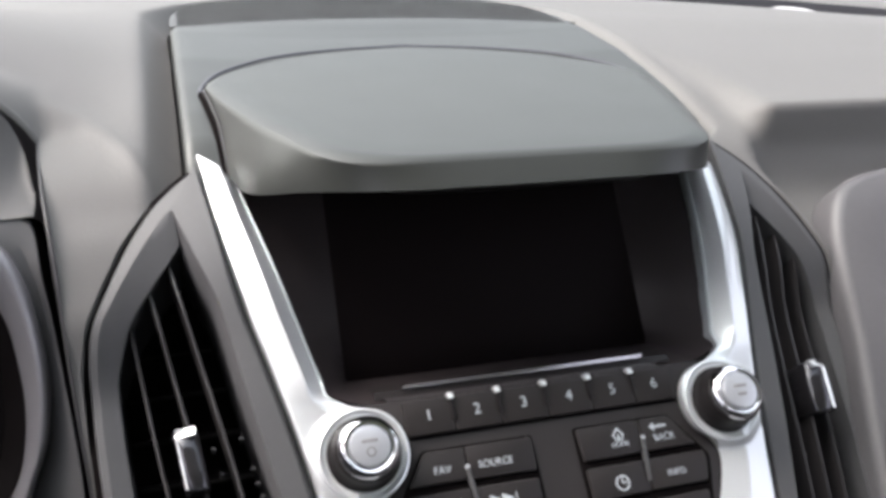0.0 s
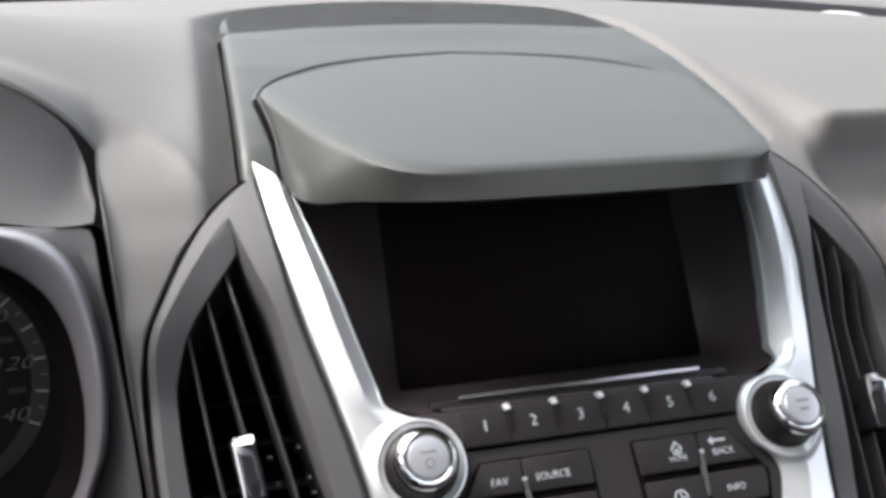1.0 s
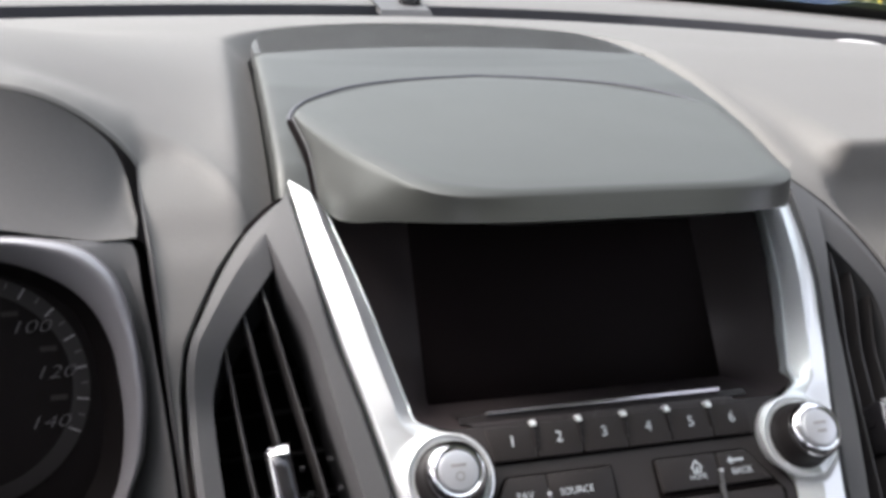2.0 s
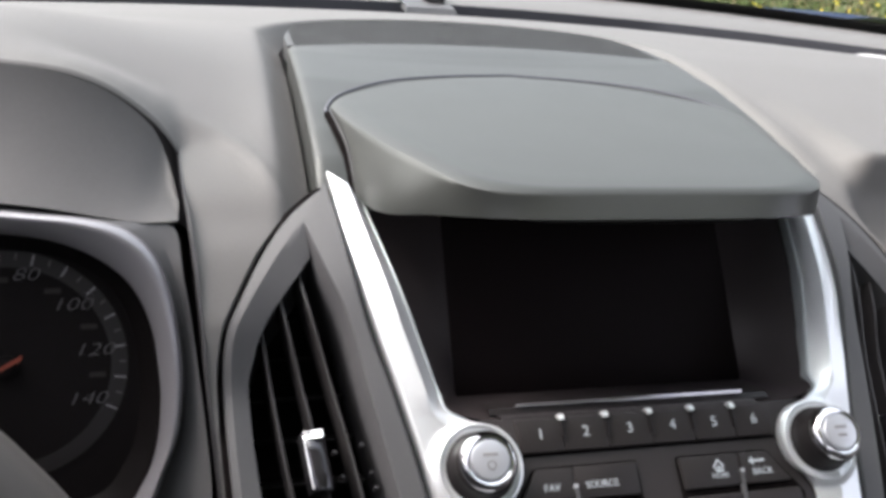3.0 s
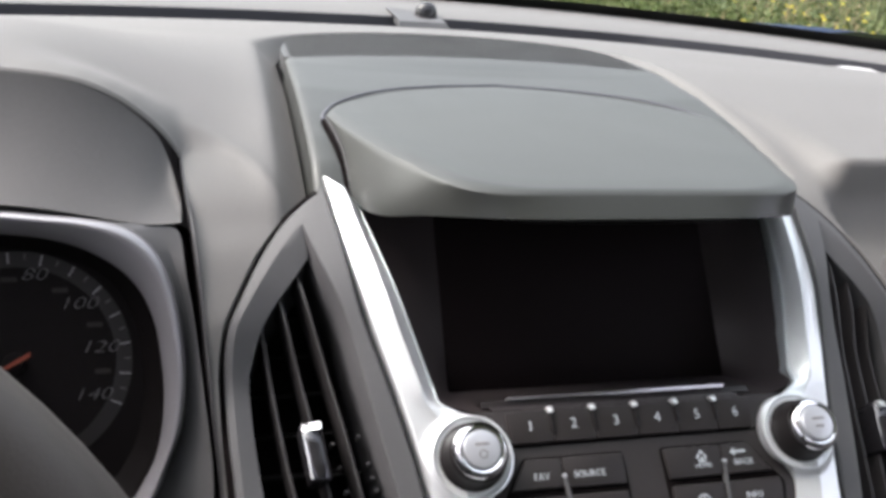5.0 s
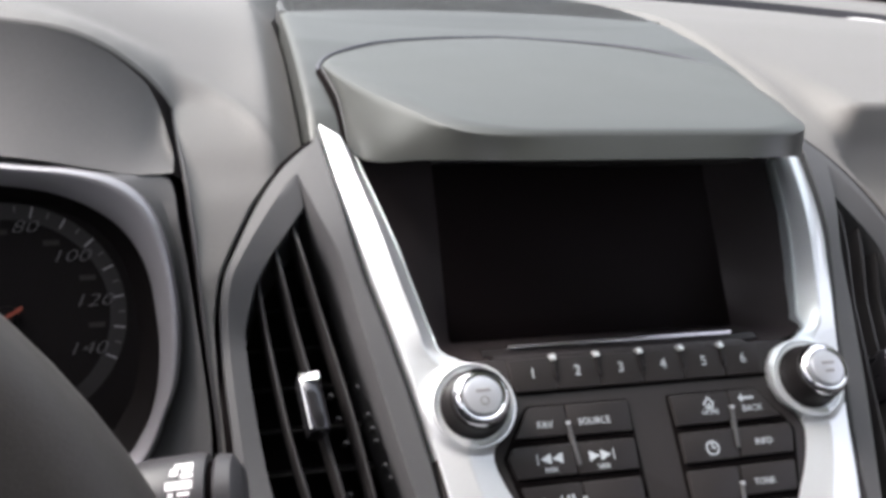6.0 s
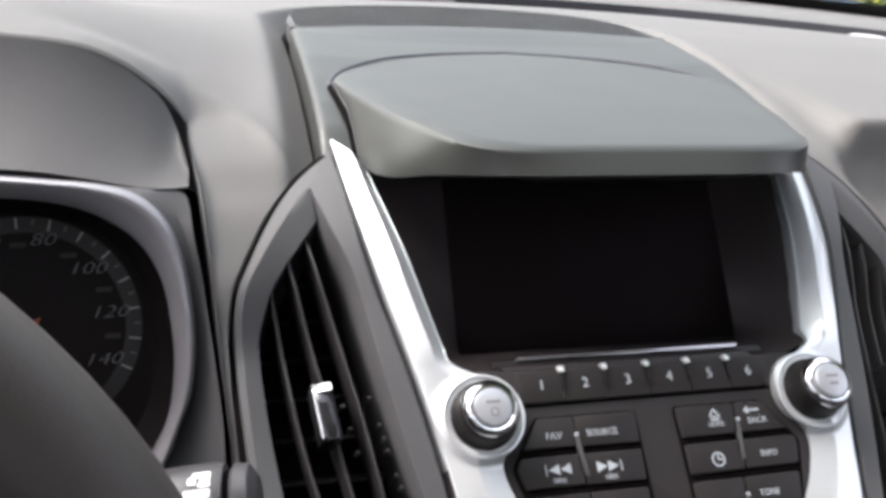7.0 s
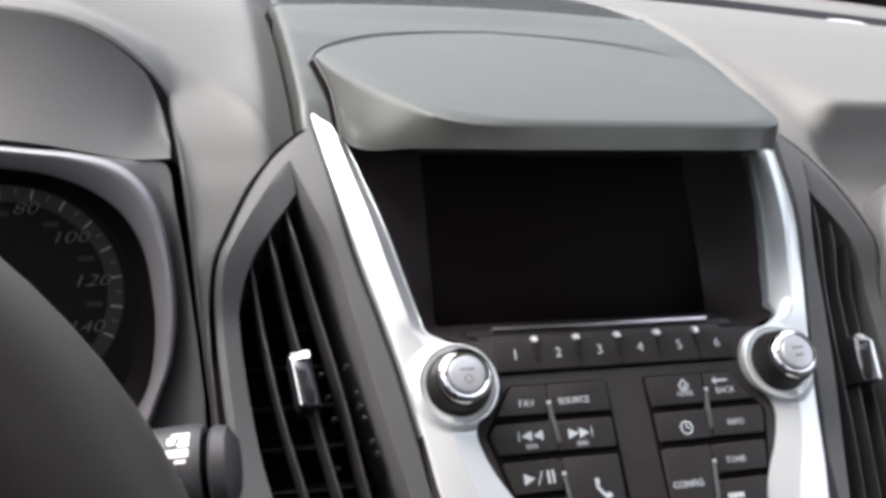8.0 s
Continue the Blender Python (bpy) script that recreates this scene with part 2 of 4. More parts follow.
def stack_yz(v, n):
    p = on_stack(0, v, n)
    return (p.y, p.z)


TOP = [(0.885, -0.1500), (0.80, -0.1435), (0.72, -0.1390), (0.66, -0.137), (0.60, -0.1395), (0.55, -0.146), (0.51, -0.1525)]
LEFT_PROFILE = TOP + [(0.478, -0.1602), (0.459, -0.1655), (0.443, -0.1718), (0.4275, -0.1815)] + [stack_yz(*q) for q in ((104, -16.5), (80, -17.0), (66, -18.5), (47, -25.0), (17, -32.0), (-20, -44), (-56, -56), (-120, -70), (-260, -80))]
RIGHT_PROFILE = TOP[:5] + [(0.55, -0.1425), (0.505, -0.1462), (0.470, -0.1485), (0.4582, -0.1494), (0.4552, -0.1525), (0.4535, -0.161), (0.4490, -0.181), (0.4360, -0.2025), (0.400, -0.2230)] + [stack_yz(*q) for q in ((40, -30), (0, -32), (-60, -32), (-260, -38))]


# the line of the brow over the dials: half width from the middle of the cluster, and height
BROW = np.array([(0.0, -0.1105), (0.04, -0.1116), (0.075, -0.1140), (0.094, -0.1170), (0.108, -0.1220), (0.121, -0.1295), (0.134, -0.1405), (0.142, -0.1500), (0.1475, -0.1598), (0.152, -0.1603), (0.20, -0.1600)])
BROW_Y, MIDX = 0.480, -0.370


def brow_rise(x, y):
    """How far the pad swells up to the brow over the dials."""
    k = min(max((y - BROW_Y) / 0.30, 0.0), 1.0)
    half = abs(x - MIDX) / (1 + 0.45 * k)
    tight = max(0.0, float(np.interp(half, BROW[:, 0], BROW[:, 1])) + 0.1603)
    soft = max(0.0, float(np.interp(half, [0, 0.04, 0.075, 0.094, 0.108, 0.121, 0.134, 0.142, 0.150, 0.160, 0.175], [0.0498, 0.0487, 0.0463, 0.0433, 0.0383, 0.0305, 0.0195, 0.0108, 0.0036, 0.0010, 0.0])))
    tight += (soft - tight) * smooth01(k * 20)
    loose = 0.0498 * (1 - smooth01((half - 0.03) / 0.15))
    m = smooth01(k * 6)
    return (tight * (1 - m) + loose * m) * (1 - smooth01(k))


def two_stretches(profile, edge):
    """A profile sampled evenly on its top and evenly down its front, with the same rows on every profile."""
    line = spline(profile, 600)
    k = int(np.argmin([np.linalg.norm(q - np.array(profile[edge - 1])) for q in line]))
    return np.vstack([even(line[: k + 1], 70)[:-1], even(line[k:], 131)])


FLANK = ([-0.016, -0.012, -0.007, -0.003, 0.0, 0.002, 0.004, 0.007, 0.011], [0.0180, 0.0148, 0.0098, 0.0056, 0.0026, 0.0012, 0.0005, 0.0001, 0.0])


def pad_side(sign, shape):
    """One side of the pad. On the driver's side the part beyond the dials' edge ends at the brow."""
    left = two_stretches(LEFT_PROFILE, 8)
    right = two_stretches(RIGHT_PROFILE, 9)
    cut = next(r for r in range(200) if left[r][0] < BROW_Y)
    t = (left[cut - 1][0] - BROW_Y) / (left[cut - 1][0] - left[cut][0])
    left = np.insert(left, cut, left[cut - 1] * (1 - t) + left[cut] * t, axis=0)
    right = np.insert(right, cut, right[cut - 1] * (1 - t) + right[cut] * t, axis=0)

    def place(r, x, depth, xin):
        y0, z0 = left[r]
        w = 0.0
        if sign > 0:
            k = smooth01((r - 38) / 31)
            low = smooth01((r - 69) / 14)
            w = smooth01((x - 0.158 - 0.024 * k + 0.002 * low) / (0.050 - 0.028 * k - 0.010 * low)) * smooth01((x - xin - 0.001) / 0.013)
        y, z = left[r] * (1 - w) + right[r] * w
        if sign < 0 and y0 >= BROW_Y - 1e-9:
            z += brow_rise(-x, y)
        if sign < 0 and x < 0.24 and y0 < 0.60:
            # a soft crease where the top turns down beside the dials
            d = y0 - float(np.interp(x, [0.160, 0.166, 0.176, 0.190, 0.205, 0.2205], [0.425, 0.434, 0.455, 0.478, 0.493, 0.4965]))
            z += 0.0042 * math.exp(-math.hypot(d, 0.0018) / 0.014) * smooth01((x - 0.162) / 0.018) * smooth01((0.226 - x) / 0.012)
        bow = (0.30 if sign < 0 else 0.58) * max(0.0, (y0 - 0.58) / 0.305)
        return (sign * x, y - bow * x * x, z - depth)

    near, far = [], []
    for r in range(201):
        y0, z0 = left[r]
        v = slope_v(y0, z0)
        tight = smooth01((v - 139) / 25)
        if y0 > 0.70:
            k = (y0 - 0.70) / 0.118
            xin = 0.170 * math.sqrt(max(0.0, 1 - k * k))
        elif v > 139:
            xin = 0.1505 + 0.0195 * tight
        else:
            xin = (seam_u(v) + 2.7) / 1000
        edge = 0.0002 + float(np.interp(z0, [-0.36, -0.29, -0.24, -0.204, -0.18, -0.17, -0.1645, -0.16], [0.198, 0.204, 0.2095, 0.2130, 0.2168, 0.2198, 0.2218, 0.2228]))
        if sign > 0:
            cols = [(-0.0159, 0.040), (-0.0158, 0.0150), (-0.0130, 0.0122), (-0.0100, 0.0090), (-0.0075, 0.0060), (-0.005, 0.0032), (-0.003, 0.0014), (-0.001, 0.0003), (0.002, 0.0)]
            xs = [(xin + d * (0.04 + 0.96 * tight), depth * (0.12 + 0.95 * tight) + (0.02 if i == 0 else 0)) for i, (d, depth) in enumerate(cols)]
        else:
            # the flank beside the raised middle runs on down to the seam of the vent
            brink = xin if y0 > 0.70 else 0.170
            inner = brink - 0.0159 if v > 139 else max(brink - 0.0159, xin)
            outer = max(min(max(brink + 0.011, inner + 0.013), (inner + edge) / 2), inner + 0.001)
            line = [inner + (outer - inner) * k for k in np.linspace(0, 1, 16)]
            xs = [(inner, 0.045)] + [(x, float(np.interp(x - brink, FLANK[0], FLANK[1]))) for x in line]
        if xin < 0.02:
            xs = [(xin + 0.0001 * i, 0) for i in range(len(xs))]
        first = xs[-1][0]
        xs += [(first + (edge - first) * k, 0) for k in np.linspace(0.06, 1, 12)]
        if sign < 0:
            # low down the pad falls away towards the dials
            away = 1.0 * smooth01((62 - v) / 70)
            xs = [(x, d + away * max(0.0, x - xin)) for x, d in xs]
        near.append([place(r, max(x, 0.0), d, xin) for x, d in xs])
        if sign > 0 or y0 >= BROW_Y - 1e-9:
            span = np.concatenate([np.linspace(0, 0.58, 110), [0.66, 0.75, 0.87, 1.0]]) if sign < 0 else np.array([0, 0.01, 0.025, 0.045, 0.07, 0.1, 0.14, 0.2, 0.28, 0.38, 0.5, 0.65, 0.82, 1.0])
            far.append([place(r, edge + (0.78 - edge) * k, 0, xin) for k in span])
    shape.rows(near, flip=sign < 0)
    shape.rows(far, flip=sign < 0)


dashboard = thing("dashboard", (0, 0.6, -0.2), "grey grained plastic car dashboard with a raised middle", "dashboard")
pad = Shape()
pad_side(-1, pad)
pad_side(1, pad)
part("top_pad", pad, PAD, dashboard, "soft grey grained top pad", sharp=50)


def slot_y(x):
    return 0.883 - (0.30 if x < 0 else 0.58) * x * x


def base_y(x):
    return 1.12 - 0.62 * x * x


# the dark slot along the windscreen and the panel beyond it
xs = np.linspace(-0.78, 0.78, 61)
slot = Shape().rows([[(x, slot_y(x) + a, b) for x in xs] for a, b in ((0.0, -0.1502), (0.002, -0.1525), (0.004, -0.172), (0.058, -0.172), (0.0615, -0.1500), (0.0625, -0.1490))])
part("defroster_slot", slot, SLOT, dashboard, "dark slot along the windscreen")
rear = Shape().rows([[(x, (slot_y(x) + 0.0625) * (1 - k) + base_y(x) * k, -0.1520 + dz) for x in xs] for k, dz in ((0, -0.004), (0.0, 0.002), (0.04, 0.0045), (0.5, 0.004), (1.0, 0.002))])
part("defroster_panel", rear, PAD, dashboard, "grey panel below the windscreen")
lower = Shape().rows([[(x, y, z) for x in (-0.78, 0.78)] for y, z in ((0.42, -0.50), (0.45, -0.70), (0.70, -0.98))])
part("lower_panel", lower, TRIMDARK, dashboard)

# middle top of the dashboard, from the hood back to the speaker grille
CZ = np.array([(0.436, -0.1735), (0.446, -0.165), (0.46, -0.1565), (0.488, -0.149), (0.524, -0.143), (0.565, -0.138), (0.63, -0.1350), (0.66, -0.1360), (0.70, -0.1368), (0.754, -0.1378), (0.80, -0.1395)])


def crown_z(x, y):
    return float(np.interp(y, CZ[:, 0], CZ[:, 1])) - 0.0055 * (1 - (x / 0.152) ** 2) * smooth01((0.67 - y) / 0.05)


def grille_y(x):
    return 0.669 - 1.12 * x * x


def console_back(x):
    return float(np.interp(abs(x), [0, 0.03, 0.055, 0.085, 0.11, 0.130, 0.139, 0.1445, 0.148, 0.1508, 0.1525], [0.803, 0.801, 0.797, 0.787, 0.773, 0.757, 0.743, 0.728, 0.712, 0.694, 0.672]))


mid = Shape()
cx = [-0.1525, -0.1524, -0.1518, -0.150, -0.147] + list(np.linspace(-0.14, 0.14, 29)) + [0.147, 0.150, 0.1518, 0.1524, 0.1525]
drop = [0.032, 0.0042, 0.0026, 0.0011, 0.0003] + [0] * 29 + [0.0003, 0.0011, 0.0026, 0.0042, 0.032]
mid.rows([[(x, 0.436 + (grille_y(x) - 0.436) * k, crown_z(x, 0.436 + (grille_y(x) - 0.436) * k) - d) for x, d in zip(cx, drop)] for k in np.linspace(0, 1, 44)])
part("centre_panel", mid, HOOD, dashboard, "smooth grey raised centre panel")
speaker = Shape()
gx = np.concatenate([[-0.1522, -0.1518, -0.151, -0.150, -0.1488, -0.147], np.linspace(-0.145, 0.145, 61), [0.147, 0.1488, 0.150, 0.151, 0.1518, 0.1522]])
loops = []
for k in np.linspace(0, 1, 20):
    row = []
    for x in gx:
        y = grille_y(x) + 0.0012 + (console_back(x) - grille_y(x) - 0.0012) * k
        edge = 0.012 if k == 1 else (0.002 if k > 0.94 else 0.0)
        sink = 0.0012 if 0 < k < 0.9 else 0.0003
        row.append((x, y, crown_z(x, y) - sink - edge - (0.012 if abs(x) > 0.152 else 0)))
    loops.append(row)
speaker.rows(loops)
grille = part("speaker_grille", speaker, MESH, dashboard, "finely perforated grey speaker grille")
# flat black discs on the grille colour in the dark of its holes
hole_discs = Shape()
pitch = 0.0036
for i in range(-44, 45):
    for j in range(0, 54):
        x = (i + (0.5 if j % 2 else 0.0)) * pitch
        y = 0.640 + j * pitch * 0.9
        if abs(x) > 0.1475 or y < grille_y(x) + 0.003 or y > console_back(x) - 0.008:
            continue
        z = crown_z(x, y) - 0.0010
        ring = [(x + 0.0014 * math.cos(a), y + 0.0014 * math.sin(a), z) for a in np.linspace(0, 2 * math.pi, 6, endpoint=False)]
        hole_discs.f.append(tuple(hole_discs.add(ring)))
tagged(part("hole_shade_discs", hole_discs, HOLE_SHADE, grille), kind="stuff")

# the hood over the screen
HOOD_TOP = [(0, 0.3500), (0.03, 0.3502), (0.055, 0.3508), (0.072, 0.3530), (0.0848, 0.3575), (0.0938, 0.3645), (0.1005, 0.3760), (0.1076, 0.399), (0.1157, 0.420), (0.1233, 0.447), (0.1307, 0.4742), (0.1365, 0.503), (0.1362, 0.517), (0.123, 0.541), (0.086, 0.571), (0.046, 0.588), (0, 0.597)]
HOOD_LOW = [(0, 0.3415, -0.1447), (0.03, 0.3418, -0.1447), (0.06, 0.3443, -0.1456), (0.082, 0.3530, -0.1483), (0.0935, 0.3620, -0.1512), (0.107, 0.380, -0.1575), (0.1225, 0.402, -0.166), (0.1305, 0.43, -0.1705), (0.136, 0.468, -0.166), (0.1395, 0.503, -0.156), (0.1392, 0.519, -0.151), (0.1262, 0.5445, -0.148), (0.0885, 0.575, -0.146), (0.0475, 0.592, -0.146), (0, 0.601, -0.146)]


def mirror_loop(half):
    return [tuple(p) for p in half] + [(-p[0], *p[1:]) for p in reversed(half[1:-1])]


ht = spline([(x, y, 0) for x, y in HOOD_TOP], 57)[:, :2]
hl = spline(HOOD_LOW, 57)
ht[0, 0] = ht[-1, 0] = hl[0, 0] = hl[-1, 0] = 0
full_t, full_l = np.array(mirror_loop([tuple(p) for p in ht])), np.array(mirror_loop([tuple(p) for p in hl]))


def hood_z(x, y):
    return -0.1337 - 0.0069 * smooth01((y - 0.345) / 0.22) - 0.0008 * (x / 0.13) ** 2


def hood_loop(d):
    return [(x, y, hood_z(x, y)) for x, y in inset(full_t, d)]


hood = Shape()
# the edge is rounder along the flanks than along the front
broad = np.array([smooth01((abs(x) - 0.055) / 0.035) * smooth01((0.52 - y) / 0.05) for x, y in full_t])


def hood_edge(s):
    """The rounded edge of the hood: s from 0 on the top to 1 where the side begins."""
    d = (0.0062 + 0.0045 * broad) * (1 - s)
    fall = (1 - broad) * 0.0048 * (1 - math.sqrt(max(0.0, 1 - 0.72 * s * s))) + broad * 0.26 * 0.0107 * s * s
    l = np.array([(x, y, hood_z(x, y)) for x, y in inset(full_t, d[:, None])])
    l[:, 2] -= fall
    return l


edge0 = np.array(hood_loop(0.0))
side = []
for k in (0.06, 0.35, 0.62, 0.82):
    l = edge0 * k + np.array([0, 0.48, 0]) * (1 - k)
    side.append(np.array([(x, y, hood_z(x, y)) for x, y, _ in l]))
for s in (0.0, 0.3, 0.55, 0.78, 0.94):
    side.append(hood_edge(s))
start = hood_edge(1.0)
for k in (0.0, 0.12, 0.25, 0.4, 0.55, 0.7, 0.85, 0.97, 1.0):
    l = start * (1 - k) + full_l * k
    for i in range(len(l)):
        # the flanks bulge outwards, the front stays straight
        w = smooth01((abs(full_l[i, 0]) - 0.085) / 0.035) * smooth01((0.52 - full_l[i, 1]) / 0.05)
        q = 1 - (1 - k) ** (1 + 0.35 * w)
        l[i, :2] = start[i, :2] * (1 - q) + full_l[i, :2] * q
    side.append(l)
under = full_l.copy()
under[:, :2] = inset(under[:, :2], 0.003)
under[:, 2] += 0.0008
deep = full_l.copy()
deep[:, :2] = inset(full_l[:, :2], 0.02)
deep[:, 2] = np.minimum(-0.155, deep[:, 2] + 0.004)
hood.rows([list(map(tuple, l)) for l in side[::1]] + [list(map(tuple, under)), list(map(tuple, deep))], True, (True, True))
part("screen_hood", hood, HOOD, dashboard, "smooth grey hood overhanging the screen", sharp=50)
# shadow line round the back of the hood, put in as a darker bar
line = Shape()
ring_pts = [(x, y, crown_z(x, y)) for x, y in inset(full_t, -0.0028)]
back = [p for p in ring_pts if p[1] > 0.495]
back.sort(key=lambda p: math.atan2(p[1] - 0.42, p[0]))
tube(back, 0.0014, 8, line)
part("hood_groove_shade", line, GROOVE_SHADE, dashboard)
for s in (-1, 1):
    base = spline([(s * x, y, crown_z(x, y) + 0.0006) for x, y in ((0.1324, 0.436), (0.1342, 0.466), (0.1368, 0.487), (0.1394, 0.507))], 16)
    # near-black bar colours in the channel's shade; no channel is cut here
    part("channel_shade_bar", tube([tuple(p) for p in base], 0.0025, 10), GAP_SHADE, dashboard, "dark bar painting the shade in the channel beside the hood")
    part("hood_seam_edge", tube([(p[0] - s * 0.0008, p[1], p[2] + 0.0027) for p in base], 0.0005, 6), FASCIA, dashboard, "thin light edge in the channel")

# passenger panel
panel_edge = [(720, 121), (420, 122), (300, 121), (264, 117.5), (238, 113), (221, 104), (209, 85), (201, 58), (193, 11), (180, -40), (165, -110), (165, -200), (720, -200)]
pl = even(spline([(u + 4, v, 0) for u, v in panel_edge[1:11]], 70)[:, :2], 70)
pl = np.vstack([pl, [[165, -200], [720, -200], [720, 121]]])
air = Shape()
air.rows([stack_loop(pl, -46), stack_loop(pl, -20), stack_loop(inset(pl, 1.2), -16.5), stack_loop(inset(pl, 3.5), -13.8), stack_loop(inset(pl, 7), -12.5), stack_loop(inset(pl, 30), -11.5)], True, (True, True))
part("passenger_panel", air, FASCIA, dashboard, "rounded grey panel on the passenger side")

# ---- centre stack ----
stack = thing("centre_stack", tuple(on_stack(0, 0, -40)), "black centre stack with silver trim, screen, knobs and buttons", "centre stack")

# silver trim: the outline of one side, mirrored for the other
TRIM_OUT = [(146.7, 152), (141.5, 113), (131.8, 62), (123, 27), (115.3, -6), (108.5, -42), (104.5, -66), (95, -110)]
TRIM_IN = [(60, -110), (62, -84), (69, -69), (76.5, -56), (81.8, -40), (79.5, -31), (72.5, -24.5), (69, -17), (68.6, -9), (72, -1), (78, 4.5), (86, 6.5), (93, 9.5), (101, 14), (105.2, 21), (111.6, 46), (120.5, 84), (129.7, 123), (133, 137)]


def trim_n(u, v):
    return -17.0 * smooth01((v - 60) / 105)


for s in (-1, 1):
    outer = spline([(u, v, 0) for u, v in TRIM_OUT], 40)[:, :2]
    inner = spline([(u, v, 0) for u, v in TRIM_IN], 60)[:, :2]
    trim = Shape()
    loops, lip = [], []
    for v in np.concatenate([np.linspace(-110, -50, 14, endpoint=False), np.linspace(-50, 30, 100, endpoint=False), np.linspace(30, 137 if s < 0 else 126, 40)]):
        uo, ui = float(np.interp(v, outer[::-1, 1], outer[::-1, 0])), float(np.interp(v, inner[:, 1], inner[:, 0]))
        base, up, low = trim_n(uo, v), smooth01((v - 9) / 16), smooth01((-24 - v) / 12)
        # an outer face, a soft ridge and an inner face that falls to the screen or to the faceplate
        ul, nl = ui - 4.2 * up, 0.3 - 6.3 * up - 0.9 * low
        ur, nr = uo - (0.55 if up > 0.02 else 0.5) * (uo - ul), 1.2 + 1.7 * max(up, low)
        # the passenger's side has the rounder ridge
        round_ = smooth01((v - 24) / 34) if s > 0 else 0.0
        w, fall = 1.2 + 2.6 * round_, 1.7 * round_
        ur -= 0.035 * (uo - ul) * fall
        row = [(uo, -12.0), (uo, -1.0 - fall), (uo - 0.35, -0.2 - fall), (uo - 0.9, 0.05 - fall)]
        row += [(uo - 0.9 + (ur + w - uo + 0.9) * k, 0.05 + (nr - 0.3 - 0.05) * k - fall * (1 - k) ** 2) for k in np.linspace(0.1, 1.0, 9)]
        row += [(ur, nr), (ur - w, nr - 0.13 * w * (nr - nl))]
        ue, ne = row[-1]
        row += [(ue + (ul + 1.2 - ue) * k, ne + (nl + 0.2 - ne) * k) for k in np.linspace(0.1, 1.0, 9)]
        row.append((ul + 1.2, nl - 8))
        row = [(u, n + 3.4 * smooth01((24.5 - math.hypot(u - 90, v + 14)) / 5.5)) if n > -2.9 else (u, n) for u, n in row]
        loops.append([on_stack(s * u, v, base + n) for u, n in row])
        if v > 8:
            lip.append([on_stack(s * (ul + a), v, base + nl + b) for a, b in ((1.25, -0.8), (1.15, 0.5 * up), (0.6, 0.8 * up), (0.0, 0.4 * up), (-0.2, -0.5), (-0.2, -9 * up - 0.6))])
    tip = [on_stack(s * (146.9 - 18.5 * (uo - u) / (uo - ul)), 152.0 - 17 * (uo - u) / (uo - ul), -17 + n) for u, n in row]
    trim.rows(loops + ([tip, [p - AN * 0.01 for p in tip]] if s < 0 else [[p - AN * 0.01 for p in loops[-1]]]))
    part("silver_trim", trim, SILVER, stack, "satin silver painted trim", sharp=50)
    part("trim_lip", Shape().rows(lip), LIP, stack, "thin light lip inside the silver trim", sharp=50)
# screen and its recess
sc_low, sc_high = 31.0, 131.0
sn = lambda v: -43 + (v - 31) * 0.165
scr = Shape()
sp = rounded([(-85, sc_low), (85, sc_low), (85, sc_high), (-85, sc_high)], 2)
scr.rows([stack_loop(sp, lambda u, v: sn(v) - 4), stack_loop(sp, lambda u, v: sn(v) + 0.2), stack_loop(inset(sp, 0.8), lambda u, v: sn(v) + 0.8)], True, (True, True))
part("screen", scr, GLASSY, stack, "black switched-off display screen")
rim_out = [(-131.5, 139), (-128, 123), (-119, 84), (-110, 46), (-103.5, 21), (-99, 14), (-91, 10.5), (-84, 8.8), (-74, 8.5), (0, 8.5), (74, 8.5), (84, 8.8), (91, 10.5), (99, 14), (103.5, 21), (110, 46), (119, 84), (128, 123), (131.5, 139), (0, 150)]
rim_in = [(-84.8, 133), (-84.8, 115), (-84.8, 84), (-84.8, 55), (-84.8, 40), (-84.8, 34), (-84, 31.4), (-80, 31.2), (-70, 31.2), (0, 31.2), (70, 31.2), (80, 31.2), (84, 31.4), (84.8, 34), (84.8, 40), (84.8, 55), (84.8, 84), (84.8, 115), (84.8, 133), (0, 134)]
o = [on_stack(u, v, trim_n(u, v) - 1.5 - 9 * smooth01((v - 11) / 14)) for u, v in rim_out]
i1 = [on_stack(u, v, sn(v) + 0.4) for u, v in rim_in]
md = [a.lerp(b, 0.5) for a, b in zip(o, i1)]
rec = Shape().rows([o, md, i1], True)
part("screen_recess", rec, RECESS, stack, "dark plastic recess round the screen")
# ledge over the preset buttons
ledge = slab([(-74, 8.2), (66, 8.2), (61, 10.6), (-77, 10.6)], -14, -1.4, 0.8)
part("ledge", ledge, RECESS, stack)
shelf = Shape().rows([[on_stack(u, v, n) for u in (-80, -40, 0, 40, 72)] for v, n in ((10.4, -3.0), (11.2, -2.6), (14.5, -4.5), (15.5, -8), (20, -18))])
part("shelf", shelf, BLACK, stack)
bright = slab([(-66, 14.0), (57, 13.8), (58.5, 16.0), (-66, 15.8)], -9, -2.2, 0.8)
part("shelf_edge", bright, EDGE, stack, "polished edge of the shelf")

# faceplate
plate = slab(rounded([(-105, -120), (105, -120), (112, 8.6), (-112, 8.6)], 2), -30, -1.2, 0.5)
part("faceplate", plate, PLATE, stack, "dark grey plastic faceplate")


def printed(words, size, u, v, n, owner, ink=INK, name="print", wide=1.0):
    return part(name, lettering(words, size / 1000, on_stack(u, v, n), (1, 0, 0), AV, AN, wide=wide), ink, owner)


